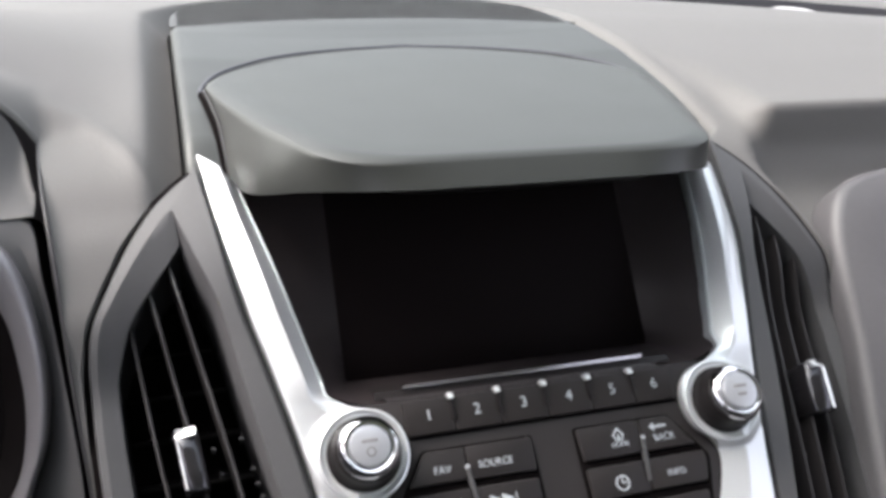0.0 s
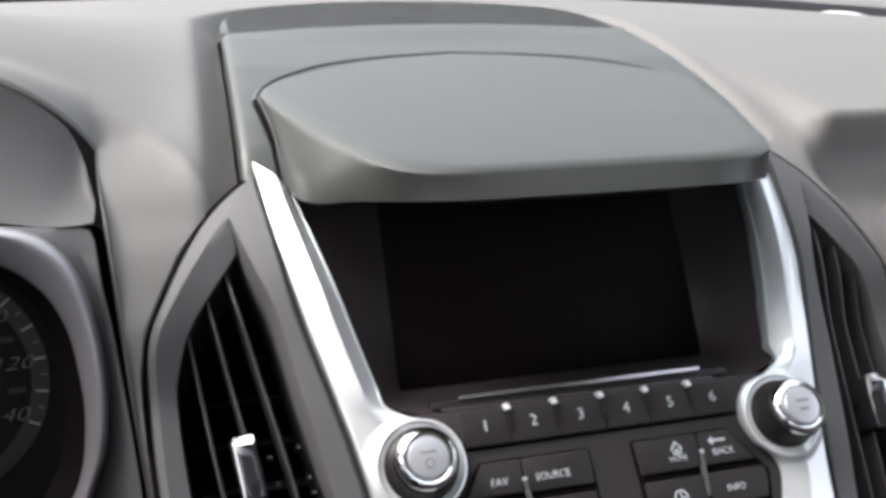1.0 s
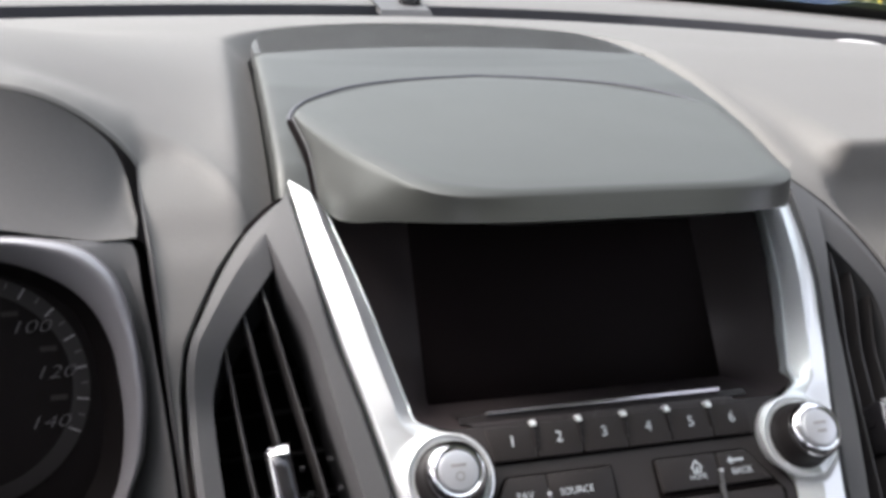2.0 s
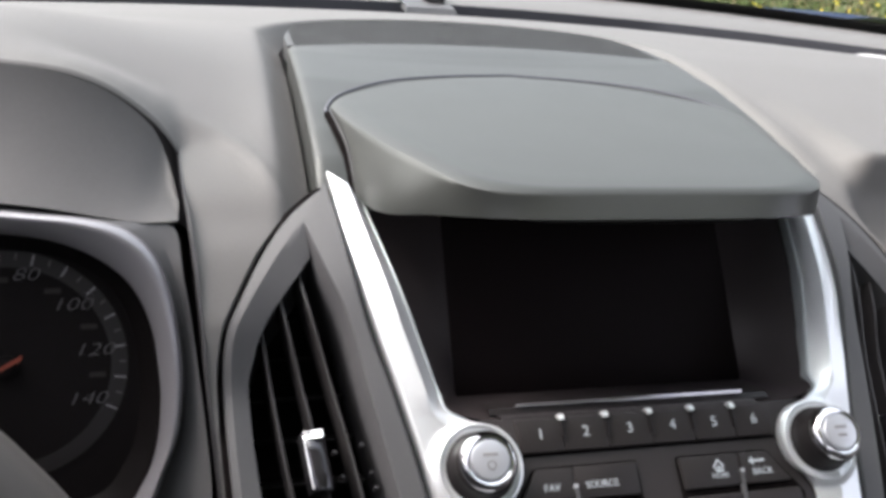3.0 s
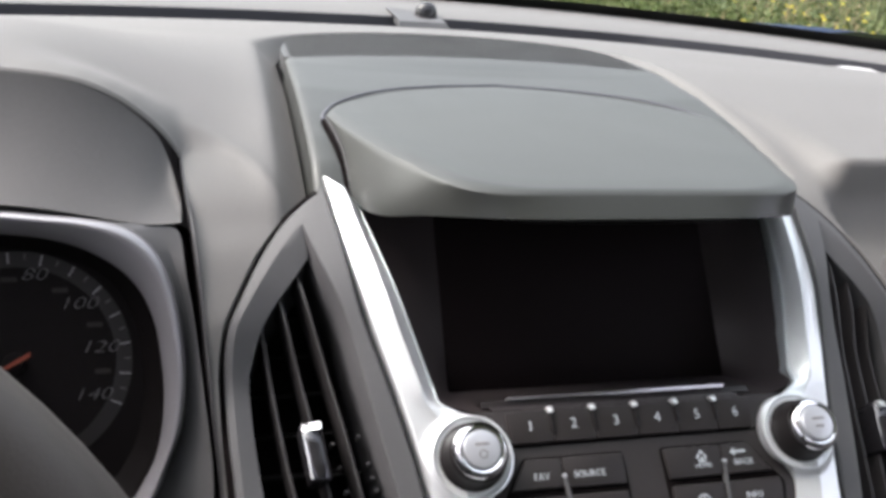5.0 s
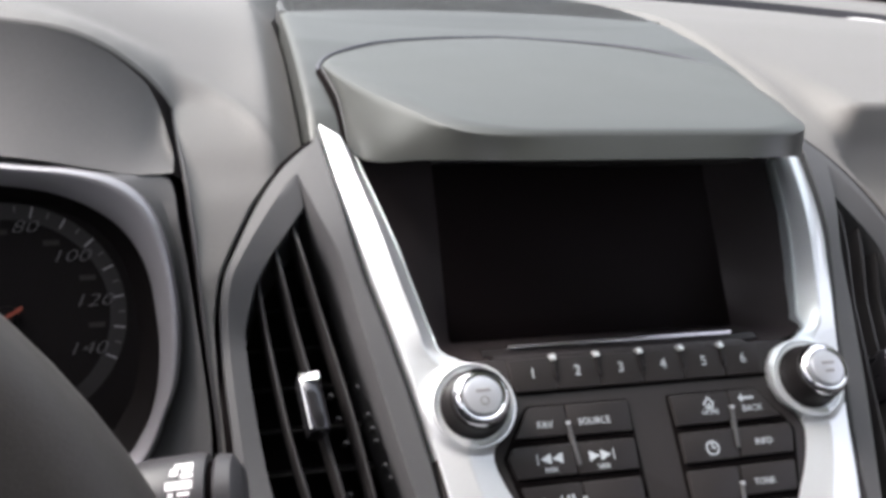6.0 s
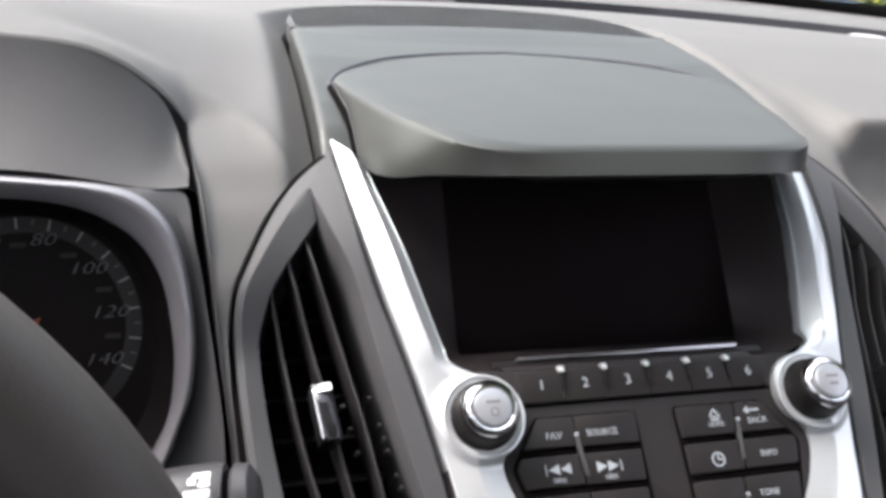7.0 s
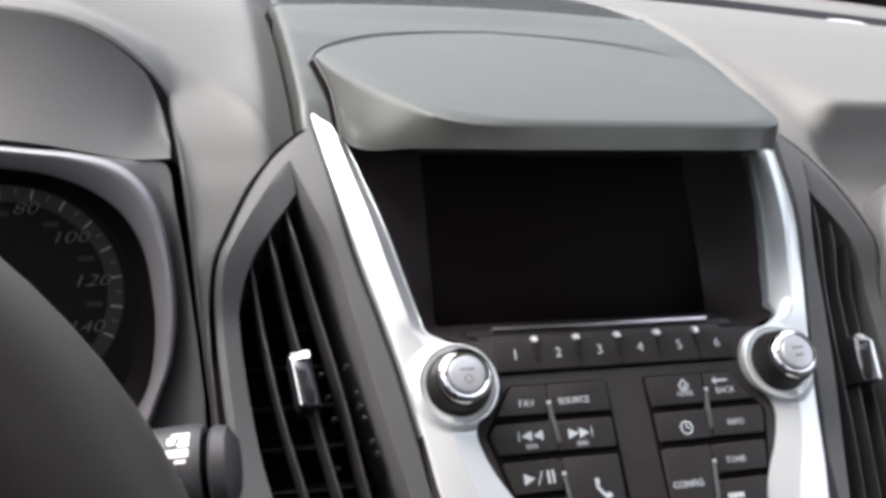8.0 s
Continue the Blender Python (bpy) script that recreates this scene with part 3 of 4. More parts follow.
def flat(polys, n, owner, ink=INK, name="symbol"):
    s = Shape()
    for poly in polys:
        s.rows([stack_loop(poly, n - 0.1), stack_loop(poly, n + 0.12)], True, (True, True))
    return part(name, s, ink, owner)


# preset buttons 1 to 6
edges = [-69.5, -46, -23, 0.3, 23.3, 46, 68.5]
for k in range(6):
    a, b = edges[k] + 0.15, edges[k + 1] - 0.15
    poly = [(a + (1.6 if k == 0 else 0), -9), (b - (1.6 if k == 5 else 0), -9), (b, 7.2), (a, 7.2)]
    btn = part("preset_button", slab(rounded(poly, 1.2, 3), -3, 1.2, 0.7), BUTTON, stack)
    printed(str(k + 1), 7.2, (a + b) / 2 + 0.4, -0.6, 1.25, btn, name="numeral")
for u in edges[1:-1]:
    bar = slab(rounded([(u - 0.9, -4.2), (u + 0.9, -4.2), (u + 0.9, 7.6), (u - 0.9, 7.6)], 0.4, 3), -1, 2.6, 0.5)
    part("divider", bar, BLACK, stack, "thin glossy dark divider")
    part("divider_tip", slab(rounded([(u - 1.3, 5.4), (u + 1.3, 5.4), (u + 1.3, 8.6), (u - 1.3, 8.6)], 0.4, 3), -1, lambda u, v: 4.0 - 0.5 * (v - 5.4), 0.5), SILVER, stack)
# near-black strip just proud of the faceplate paints the shade below the presets
gap = slab([(-71, -10.4), (70, -10.4), (70.2, -9), (-70.6, -9)], -6, -1.0, 0.1)
part("preset_shade_strip", gap, GAP_SHADE, stack)


# the two blocks of function buttons, one button at a time
# near-black sheets over the faceplate colour in the shade between the buttons
shade_sheets = {-1: [(-78.5, -39.5), (-70, -70.5), (-58, -112), (-9.6, -112), (-10.2, -15.8), (-63.5, -15.8)], 1: [(10.4, -15.8), (61, -15.8), (77.5, -38), (73, -58), (60, -112), (9.8, -112)]}
for s, w in shade_sheets.items():
    part("button_shade_sheet", slab(rounded(w, 2), -6, -0.9, 0.1), GAP_SHADE, stack)
LEFT_BUTTONS = [([(-62.6, -16.8), (-44.4, -16.8), (-44.4, -31.2), (-71.8, -31.2)], "FAV", 5.0, -55.8, -25.8), ([(-43.8, -16.8), (-11.2, -16.8), (-11.6, -32.0), (-43.8, -31.6)], "SOURCE", 4.6, -30.6, -25.8),
                ([(-73.6, -35.2), (-44.0, -35.2), (-43.6, -49.6), (-73.8, -49.6), (-76.6, -40)], "", 0, 0, 0), ([(-43.4, -35.2), (-11.8, -35.6), (-12.4, -50.2), (-43.0, -49.8)], "", 0, 0, 0),
                ([(-72.6, -53.6), (-43.2, -53.6), (-42.4, -68.5), (-68.6, -68.5)], "", 0, 0, 0), ([(-42.4, -53.6), (-12.6, -53.9), (-13.2, -86), (-41.6, -86)], "", 0, 0, 0), ([(-67.0, -72.2), (-43, -72.2), (-42, -86), (-62, -86)], "", 0, 0, 0)]
RIGHT_BUTTONS = [([(11.4, -16.8), (43.4, -16.8), (43.0, -32.0), (12.0, -32.2)], "HOME", 3.4, 31.8, -27.0), ([(44.2, -16.8), (60.2, -16.8), (71.0, -32.0), (43.6, -32.0)], "BACK", 4.6, 55.4, -26.6),
                 ([(12.2, -35.8), (42.4, -35.8), (41.6, -50.2), (12.0, -50.4)], "", 0, 0, 0), ([(43.2, -35.8), (74.0, -35.6), (74.6, -40), (72.2, -49.8), (42.4, -50.0)], "INFO", 4.4, 56.8, -43.6),
                 ([(11.8, -54.2), (39.0, -54.2), (36.4, -86), (11.0, -86)], "CONFIG", 4.8, 21.8, -72.2), ([(40.2, -54.2), (71.0, -54.0), (68.4, -68.0), (39.2, -68.2)], "TONE", 4.4, 51.4, -62.6), ([(39.0, -72), (67.0, -72), (63.0, -86), (37.4, -86)], "", 0, 0, 0)]
made = {}
for side_name, rows_ in (("L", LEFT_BUTTONS), ("R", RIGHT_BUTTONS)):
    for k, (poly, words, size, u, v) in enumerate(rows_):
        made[side_name, k] = btn = part("function_button", slab(rounded(poly, 1.0, 3), -4, 1.0, 0.7), BUTTON, stack)
        if words:
            printed(words, size, u, v, 1.05, btn, wide=0.95)
tri = lambda u, v, w, h, d: [(u - d * w / 2, v - h / 2), (u - d * w / 2, v + h / 2), (u + d * w / 2, v)]
bar_ = lambda u, v, w, h: [(u - w / 2, v - h / 2), (u + w / 2, v - h / 2), (u + w / 2, v + h / 2), (u - w / 2, v + h / 2)]
flat([tri(-58.6, -41.6, 5.4, 5, -1), tri(-52.8, -41.6, 5.4, 5, -1), bar_(-62.6, -41.6, 0.5, 5)], 1.05, made["L", 2], name="previous_symbol")
printed("SEEK", 3.2, -56.5, -46.8, 1.05, made["L", 2])
flat([tri(-34.0, -42.2, 5.4, 5, 1), tri(-28.2, -42.2, 5.4, 5, 1), bar_(-24.2, -42.2, 0.5, 5)], 1.05, made["L", 3], name="next_symbol")
printed("SEEK", 3.2, -30.0, -47.4, 1.05, made["L", 3])
flat([tri(-60.6, -62, 5.6, 5.6, 1), bar_(-50.8, -61.8, 1.2, 6.2), bar_(-48.4, -61.8, 1.2, 6.2), [(-56.6, -65), (-56.0, -65), (-53.6, -58.6), (-54.2, -58.6)]], 1.05, made["L", 4], name="play_pause_symbol")
arc = [(-27.5, -64.5), (-25.5, -64.8), (-25.2, -67.2), (-26.4, -68.2), (-23.0, -72.4), (-21.6, -71.6), (-19.6, -72.6), (-20.6, -74.6), (-23.2, -74.6), (-27.4, -69.4)]
flat([arc], 1.05, made["L", 5], name="phone_symbol")
flat([[(28.6, -22.6), (31.8, -18.8), (35.0, -22.6), (34.4, -23.2), (31.8, -20.2), (29.2, -23.2)], bar_(30.0, -24.0, 0.7, 2.6), bar_(33.6, -24.0, 0.7, 2.6), bar_(31.8, -24.9, 3.6, 0.7), bar_(31.8, -23.6, 1.3, 2.2)], 1.05, made["R", 0], name="house_symbol")
flat([[(48.6, -21.2), (51.2, -19.0), (51.2, -20.6), (57.6, -20.6), (57.6, -21.8), (51.2, -21.8), (51.2, -23.4)]], 1.05, made["R", 1], name="arrow_symbol")
ringp = [(28.0 + 3.6 * math.cos(a), -44.4 + 3.6 * math.sin(a)) for a in np.linspace(0, 2 * math.pi, 28, endpoint=False)]
clock = Shape().rows([stack_loop(ringp, 1.0), stack_loop(ringp, 1.2), stack_loop(inset(ringp, 0.8), 1.2), stack_loop(inset(ringp, 0.8), 1.0)], True)
part("clock_symbol", clock, INK, made["R", 2])
flat([bar_(28.0, -43.2, 0.7, 2.6), bar_(29.0, -44.4, 2.4, 0.7)], 1.05, made["R", 2], name="clock_pointer_symbol")
flat([bar_(46.5, -80, 9, 2.6)], 1.05, made["R", 6], name="unread_print")
for u0, v0, u1, v1 in ((-44.3, -25.4, -42.2, -46), (-42.9, -60.5, -40.8, -86), (43.9, -25, 41.8, -45.5), (38.8, -62, 35.6, -86)):
    poly = [(u0 - 0.9, v0), (u0 + 0.9, v0), (u1 + 0.9, v1), (u1 - 0.9, v1)]
    part("divider", slab(rounded(poly, 0.5, 3), -1, 2.3, 0.6), FRAME, stack)
    part("divider_tip", slab(rounded([(u0 - 0.9, v0 - 1.4), (u0 + 0.9, v0 - 1.4), (u0 + 0.9, v0 + 0.4), (u0 - 0.9, v0 + 0.4)], 0.4, 3), -1, 2.5, 0.5), CAP, stack)

# the two knobs with their silver collars
for s in (-1, 1):
    c = on_stack(90 * s, -14, 0)
    part("knob_collar", turned(c, AN, [(0.0206, 0.0030), (0.0203, 0.0047), (0.0194, 0.0051), (0.0184, 0.0046), (0.0176, 0.0030), (0.0172, -0.001)]), SILVER, stack, "silver collar")
    knob = part("knob", turned(c, AN, [(0.0164, -0.001), (0.0164, 0.0056), (0.0156, 0.0068), (0.0151, 0.0074), (0.0144, 0.0150), (0.0140, 0.0168), (0.0130, 0.0178), (0.0100, 0.0180)]), BLACK, stack, "black rotary knob")
    part("chrome_ring", turned(c, AN, [(0.0134, 0.0165), (0.0133, 0.0186), (0.0123, 0.0202), (0.0109, 0.0210), (0.0097, 0.0206), (0.0092, 0.0190)]), CHROME, knob, "polished chrome ring")
    cap = part("cap", turned(c, AN, [(0.0089, 0.0180), (0.0089, 0.0212), (0.0084, 0.0219), (0.0055, 0.0224), (0.0015, 0.0226)]), CAP, knob, "satin silver push cap")
    part("print_bars", slab(rounded([(90 * s - 3.4, -12.6), (90 * s + 3.4, -12.6), (90 * s + 3.4, -11.2), (90 * s - 3.4, -11.2)], 0.3, 3), 21.5, 22.62, 0.05), CAPINK, cap)
    if s < 0:
        rg = [(-90 + 2.1 * math.cos(a), -16.6 + 2.1 * math.sin(a)) for a in np.linspace(0, 2 * math.pi, 24, endpoint=False)]
        part("power_symbol", Shape().rows([stack_loop(rg, 22.3), stack_loop(rg, 22.75), stack_loop(inset(rg, 0.6), 22.75), stack_loop(inset(rg, 0.6), 22.3)], True), CAPINK, cap)
    else:
        part("print_bars", slab(rounded([(87.6, -16.6), (92.4, -16.6), (92.4, -15.2), (87.6, -15.2)], 0.3, 3), 21.5, 22.66, 0.05), CAPINK, cap)


# ---- air vents ----
def vent_n(u, v):
    side = abs(u) - 138
    side = (side + math.hypot(side, 9)) / 2
    return -1.8 - (0.27 + 0.18 * smooth01((70 - v) / 40)) * side - 10.5 * min(max((v - 78) / 65, 0.0), 1.0) ** 1.5


SEAM = [(149.5, 141), (158, 134.5), (170, 122.5), (182.5, 103.5), (194, 79.5), (200, 66), (203, 47), (202, 17), (199, -20), (196.5, -56), (190, -120)]
CREASE_OUT = [(160.8, 119.5), (170, 109), (180, 94), (191, 75), (196.5, 64), (199, 47), (198, 17), (195, -20), (192.3, -56), (185, -120)]
OPEN_OUT = [(158.8, 101), (165, 92), (171, 84), (183, 66), (189.3, 48), (191, 37), (188.6, 2), (183.7, -35), (179, -57), (166, -120)]
TRIMSIDE = [(147.6, 143), (142, 113), (132.3, 62), (123.5, 27), (115.8, -6), (109, -42), (105, -66), (95.5, -110), (93.5, -120)]
CREASE_IN = [(160.9, 119.6), (151.6, 90), (143.2, 64.6), (135.6, 23), (126.2, -26), (118.6, -61), (105.9, -120)]
OPEN_IN = [(158.8, 101), (153, 84), (146.3, 65), (138.3, 23), (128.3, -26), (120.8, -61), (108, -120)]


def strip(lines, s, shape, m=60):
    """Bands between lines of the vent's outline, each with its height over the vent's face; wide bands follow the face's curve."""
    flat_ = [np.array([(u, v, dn) for u, v, _ in even(spline([(u, v, 0) for u, v in pts_], 140), m)]) for pts_, dn in lines]
    loops = [flat_[0]]
    for a, b in zip(flat_, flat_[1:]):
        cuts = 4 if np.linalg.norm((a - b)[:, :2], axis=1).max() > 4 else 1
        loops += [a + (b - a) * k / cuts for k in range(1, cuts + 1)]
    shape.rows([[on_stack(s * u, v, vent_n(u, v) + dn) for u, v, dn in l] for l in loops])


def beside_trim(d):
    """The trim's side line moved outwards, less so near its tip."""
    return [(u + d * (0.25 + 0.75 * smooth01((128 - v) / 40)), v + 0.3 * d) for u, v in TRIMSIDE]


for s in (-1, 1):
    vent = thing("air_vent", tuple(on_stack(165 * s, 0, -50)), "tall dark air vent with upright blades and a chrome slider", "air vent", "dashboard air vents")
    fr = Shape()
    strip([(SEAM, -22), (SEAM, -0.8), ([(u - 0.8, v - 0.6) for u, v in SEAM], 0.5), (CREASE_OUT, 0.8), (OPEN_OUT, -5), (OPEN_OUT, -9), (OPEN_OUT, -60)], s, fr)
    strip([(TRIMSIDE, -10), (TRIMSIDE, -7.0), (beside_trim(2.4), -6.0), (beside_trim(3.4), 0.1), (beside_trim(4.2), 0.5), (CREASE_IN, 0.8), ([(u + 0.5, v) for u, v in CREASE_IN], 0.3), (OPEN_IN, -9), (OPEN_IN, -60)], s, fr)
    part("vent_frame", fr, FRAME, vent, "dark grey plastic vent frame", sharp=25)
    # strip coloured as the shade in the seam between frame and pad
    joint = Shape()
    # it lies level with the frame on the far side, where the pad is the lower of the two
    lie, wide_ = (-2.2, 3.2) if s < 0 else (-0.2, 2.6)
    strip([(SEAM, -6), (SEAM, lie), ([(u + 1.6, v + 1.1) for u, v in SEAM], lie), ([(u + wide_, v + 0.6 * wide_) for u, v in SEAM], lie - 0.8), ([(u + wide_, v + 0.6 * wide_) for u, v in SEAM], -8)], s, joint)
    part("seam_shade_strip", joint, GAP_SHADE, vent, "dark strip painting the shade in the gap round the vent")
    # flat near-black sheet behind the blades stands in for the duct's shade
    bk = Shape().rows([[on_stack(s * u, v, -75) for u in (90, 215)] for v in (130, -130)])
    part("vent_shade_sheet", bk, GAP_SHADE, vent)
    for pts_ in ([(184, 66), (183.4, 61), (173.5, -9), (163, -59), (150, -118)], [(175.2, 84), (174, 79), (162.5, 17), (156, -21), (148.5, -59), (136, -118)], [(165.6, 96), (164.5, 92), (145.3, -1), (136, -59), (125, -118)]):
        l = even(spline([(u, v, 0) for u, v in pts_], 60), 24)
        bl = Shape()
        loops = []
        for u, v, _ in l:
            n0 = vent_n(u, v) - 9
            loops.append([on_stack(s * (u + a), v, n0 + b) for a, b in ((-0.9, -24), (-1.0, -1.2), (-0.6, -0.2), (0, 0), (0.6, -0.2), (1.0, -1.2), (0.9, -24))])
        bl.rows(loops, True, (True, True))
        part("blade", bl, BLADE, vent)
    for k in range(9):
        v = 82 - k * 22
        ua, ub = np.interp(-v, [-100, -65, -23, 26, 61, 120], [159, 146, 138, 128, 120, 107]), np.interp(-v, [-100, -66, -37, 35, 57, 120], [159, 183, 191, 184, 179, 166])
        vn = Shape().rows([[on_stack(s * ua, v + a, b), on_stack(s * ub, v + a + 2, b - 8)] for a, b in ((0, -58), (0.8, -57.6), (1.6, -58), (6, -72), (5, -72))], True)
        part("vane", vn, BLACK, vent)
    # small pins that tie the vanes to the blade next to the trim
    for du, v in ((5.5, 4), (5.0, -8), (4.5, -20), (-7.5, 6), (-8.5, -8), (-8.8, -15), (-9.0, -21), (-10, -33), (-11, -39), (9, -44)):
        ub = float(np.interp(-v, [-92, 1, 59, 118], [164.5, 145.3, 136, 125])) + du
        pin = Shape().rows([[on_stack(s * (ub + a * 0.9), v + b * 0.7, vent_n(ub, v) + n) for a, b in ((-1, -1), (1, -0.4), (1, 1), (-1, 0.4))] for n in (-26, -17.5, -17)], True, (True, True))
        part("pin", pin, FRAME, vent)
    v1 = 10.5 if s < 0 else 1.0
    sl = Shape()
    loops = []
    for a, grow, sink in ((1.4, 0.55, 2.6), (0.9, 0.9, 0.9), (0.0, 1.0, 0.0), (-9, 1.0, 0.0), (-18, 1.0, 0.0), (-25.5, 1.0, 0.0), (-26.6, 0.9, 0.9), (-27.2, 0.55, 2.6)):
        v = v1 + a
        mid_u = 163.5 - (10.5 - v) * 0.135
        row = [(-5.4, -16)] + [(5.4 * math.sin(q), 3.4 * math.cos(q) - 0.8) for q in np.linspace(-1.45, 1.45, 13)] + [(5.4, -16)]
        loops.append([on_stack(s * (mid_u + du * grow * (1.0 if s < 0 else 1.25)), v, vent_n(mid_u, v) + dn - sink) for du, dn in row])
    sl.rows(loops, True, (True, True))
    slider = part("slider", sl, SMOKED, vent, "small smoked chrome vent slider", sharp=50)
    tipc = [(163.5 - (10.5 - v1) * 0.135, v1 + 0.6)]
    tip_u, tip_v = tipc[0]
    cap_ = slab(rounded([(s * (tip_u - 4.6), tip_v - 3.4), (s * (tip_u + 4.6), tip_v - 3.4), (s * (tip_u + 4.6), tip_v + 1.0), (s * (tip_u - 4.6), tip_v + 1.0)], 1.0, 4), -14, lambda u, v: vent_n(u, v) + 4.2 - 0.6 * (v - tip_v + 3.4), 0.6)
    part("slider_tip", cap_, SILVER, slider, "bright chrome tip")
    rib = []
    for a in np.linspace(-3.0, -25.5, 8):
        mu = 163.5 - (10.5 - v1 - a) * 0.135 + 4.1
        rib.append(on_stack(s * mu, v1 + a, vent_n(mu - 4.1, v1 + a) + 0.9))
    part("slider_edge", tube(rib, 0.0006 if s < 0 else 0.0016, 8), SILVER, slider, "bright chrome edge")
# ---- instrument cluster ----
DIAL_LEAN = radians(24)
GO = Vector((-0.2672, 0.3990, -0.2352))
GV, GN = Vector((0, math.sin(DIAL_LEAN), math.cos(DIAL_LEAN))), Vector((0, -math.cos(DIAL_LEAN), math.sin(DIAL_LEAN)))


def on_dial(u, v, n=0.0):
    return GO + Vector((u / 1000, 0, 0)) + GV * (v / 1000) + GN * (n / 1000)


def both_halves(half):
    """A line given from the middle of the cluster to its right, mirrored to the left."""
    h = [tuple(p) for p in half]
    return [(2 * MIDX - p[0], p[1], p[2]) for p in reversed(h)] + h


cluster = thing("instrument_cluster", (MIDX, 0.43, -0.34), "instrument cluster with black dial and silver bezel under a grey brow", "instrument cluster")
rt = np.array([(MIDX + h, BROW_Y, z + 0.0005) for h, z in spline([(h, z) for h, z in BROW[:9]], 60)])
brow = Shape()
loops = []
for back, dn, cut in ((0.004, -0.0003, 0.0), (0.0, 0.0, 0.0), (-0.0008, -0.0001, 0.0), (-0.0017, -0.0005, 0.0001), (-0.0025, -0.0012, 0.0002), (-0.0033, -0.0021, 0.0004), (-0.0037, -0.0029, 0.0006), (-0.0035, -0.0036, 0.0008), (-0.0016, -0.0039, 0.001), (0.006, -0.0040, 0.0012)):
    loops.append(both_halves([(x - cut, y + back, z + dn) for x, y, z in rt]))
brow.rows(loops)
part("brow", brow, PAD, cluster, "rounded grey lip of the brow over the dials", sharp=60)
# side wall right of the dials
SIDE = [(-0.2228, 0.478, -0.1600), (-0.2218, 0.462, -0.1645), (-0.2198, 0.442, -0.1700), (-0.2168, 0.42, -0.1800), (-0.2130, 0.395, -0.2040), (-0.2095, 0.37, -0.2400), (-0.2040, 0.34, -0.2900), (-0.198, 0.31, -0.36)]
sd = spline(SIDE, 40)
for m in (0, 1):
    f = (lambda p: (2 * MIDX - p[0], p[1], p[2])) if m else (lambda p: p)
    cheek = Shape().rows([[f((x + a, y + b, z + c)) for x, y, z in sd] for a, b, c in ((0.0004, 0.012, -0.010), (0.0003, 0.003, -0.001), (0.0, -0.0004, 0.0006), (-0.0008, 0.0002, 0.0008), (-0.0018, 0.004, -0.001), (-0.004, 0.05, -0.012))])
    part("cheek", cheek, STALK, cluster, sharp=60)
# sloping face under the brow
FACE_TOP = [(-0.37, 0.4766, -0.1124), (-0.33, 0.4766, -0.1135), (-0.295, 0.4766, -0.1159), (-0.276, 0.4767, -0.1190), (-0.263, 0.4767, -0.1241), (-0.2514, 0.4764, -0.1316), (-0.2370, 0.4742, -0.1445), (-0.2322, 0.4715, -0.1527), (-0.2291, 0.466, -0.1596), (-0.2264, 0.456, -0.1656), (-0.2236, 0.443, -0.1714)]
FACE_LOW = [(-0.37, 0.4235, -0.1655), (-0.309, 0.423, -0.1675), (-0.284, 0.423, -0.1705), (-0.259, 0.423, -0.1755), (-0.248, 0.423, -0.1775), (-0.241, 0.423, -0.1785), (-0.2345, 0.4235, -0.1787), (-0.2290, 0.4235, -0.1785), (-0.2230, 0.424, -0.1780)]
ft, fl = spline(FACE_TOP, 40), spline(FACE_LOW, 40)
face = Shape().rows([both_halves(ft * (1 - k) + fl * k + np.array([0, 0.004 * 4 * k * (1 - k), -0.002 * 4 * k * (1 - k)])) for k in np.linspace(0, 1, 14)] + [both_halves(fl + np.array([0, 0.003, -0.002])), both_halves(fl + np.array([0, 0.02, 0.004]))])
part("brow_face", face, BROWFACE, cluster, "smooth grey sloping face", sharp=60)
# surround between the seam and the bezel
RING_OUT = [(-103, 69), (-70, 69.5), (-39.5, 67.8), (-20, 66), (0, 64), (18.5, 59), (31.5, 48), (39.3, 31.5), (44, 8.5), (45.8, -15), (43.2, -41), (36.8, -58.8), (30.4, -75), (15, -93), (-36, -106), (-103, -106)]
RING_IN = [(-103, 57), (-70, 57.5), (-39, 57), (-12, 52.8), (8.5, 43.5), (22, 31), (30.3, 13), (33.6, -8), (34.6, -26), (32, -48), (26, -64), (12, -81), (-36, -94), (-103, -94)]
ro, ri = even(spline([(u, v, 0) for u, v in RING_OUT], 200), 100), even(spline([(u, v, 0) for u, v in RING_IN], 200), 100)


def ring_loop(line, n):
    return both_halves([tuple(on_dial(u, v, n)) for u, v, _ in line])


bez = Shape().rows([ring_loop(ro, -2), ring_loop(ro, 11), ring_loop(ro * 0.95 + ri * 0.05, 13.6), ring_loop(ro * 0.80 + ri * 0.20, 16.2), ring_loop(ro * 0.72 + ri * 0.28, 16.3), ring_loop(ro * 0.62 + ri * 0.38, 15.7), ring_loop(ro * 0.35 + ri * 0.65, 13.4), ring_loop(ro * 0.05 + ri * 0.95, 10.4), ring_loop(ri, 9.4)])
part("bezel", bez, RING, cluster, "satin silver bezel ring", sharp=60)
inn = even(spline([(u * 0.88 - 6, v * 0.88, 0) for u, v in RING_IN], 200), 100)
well = Shape().rows([ring_loop(ri, 10.5), ring_loop(ri, 8), ring_loop(inn, -3)])
part("dial_well", well, DIAL, cluster)
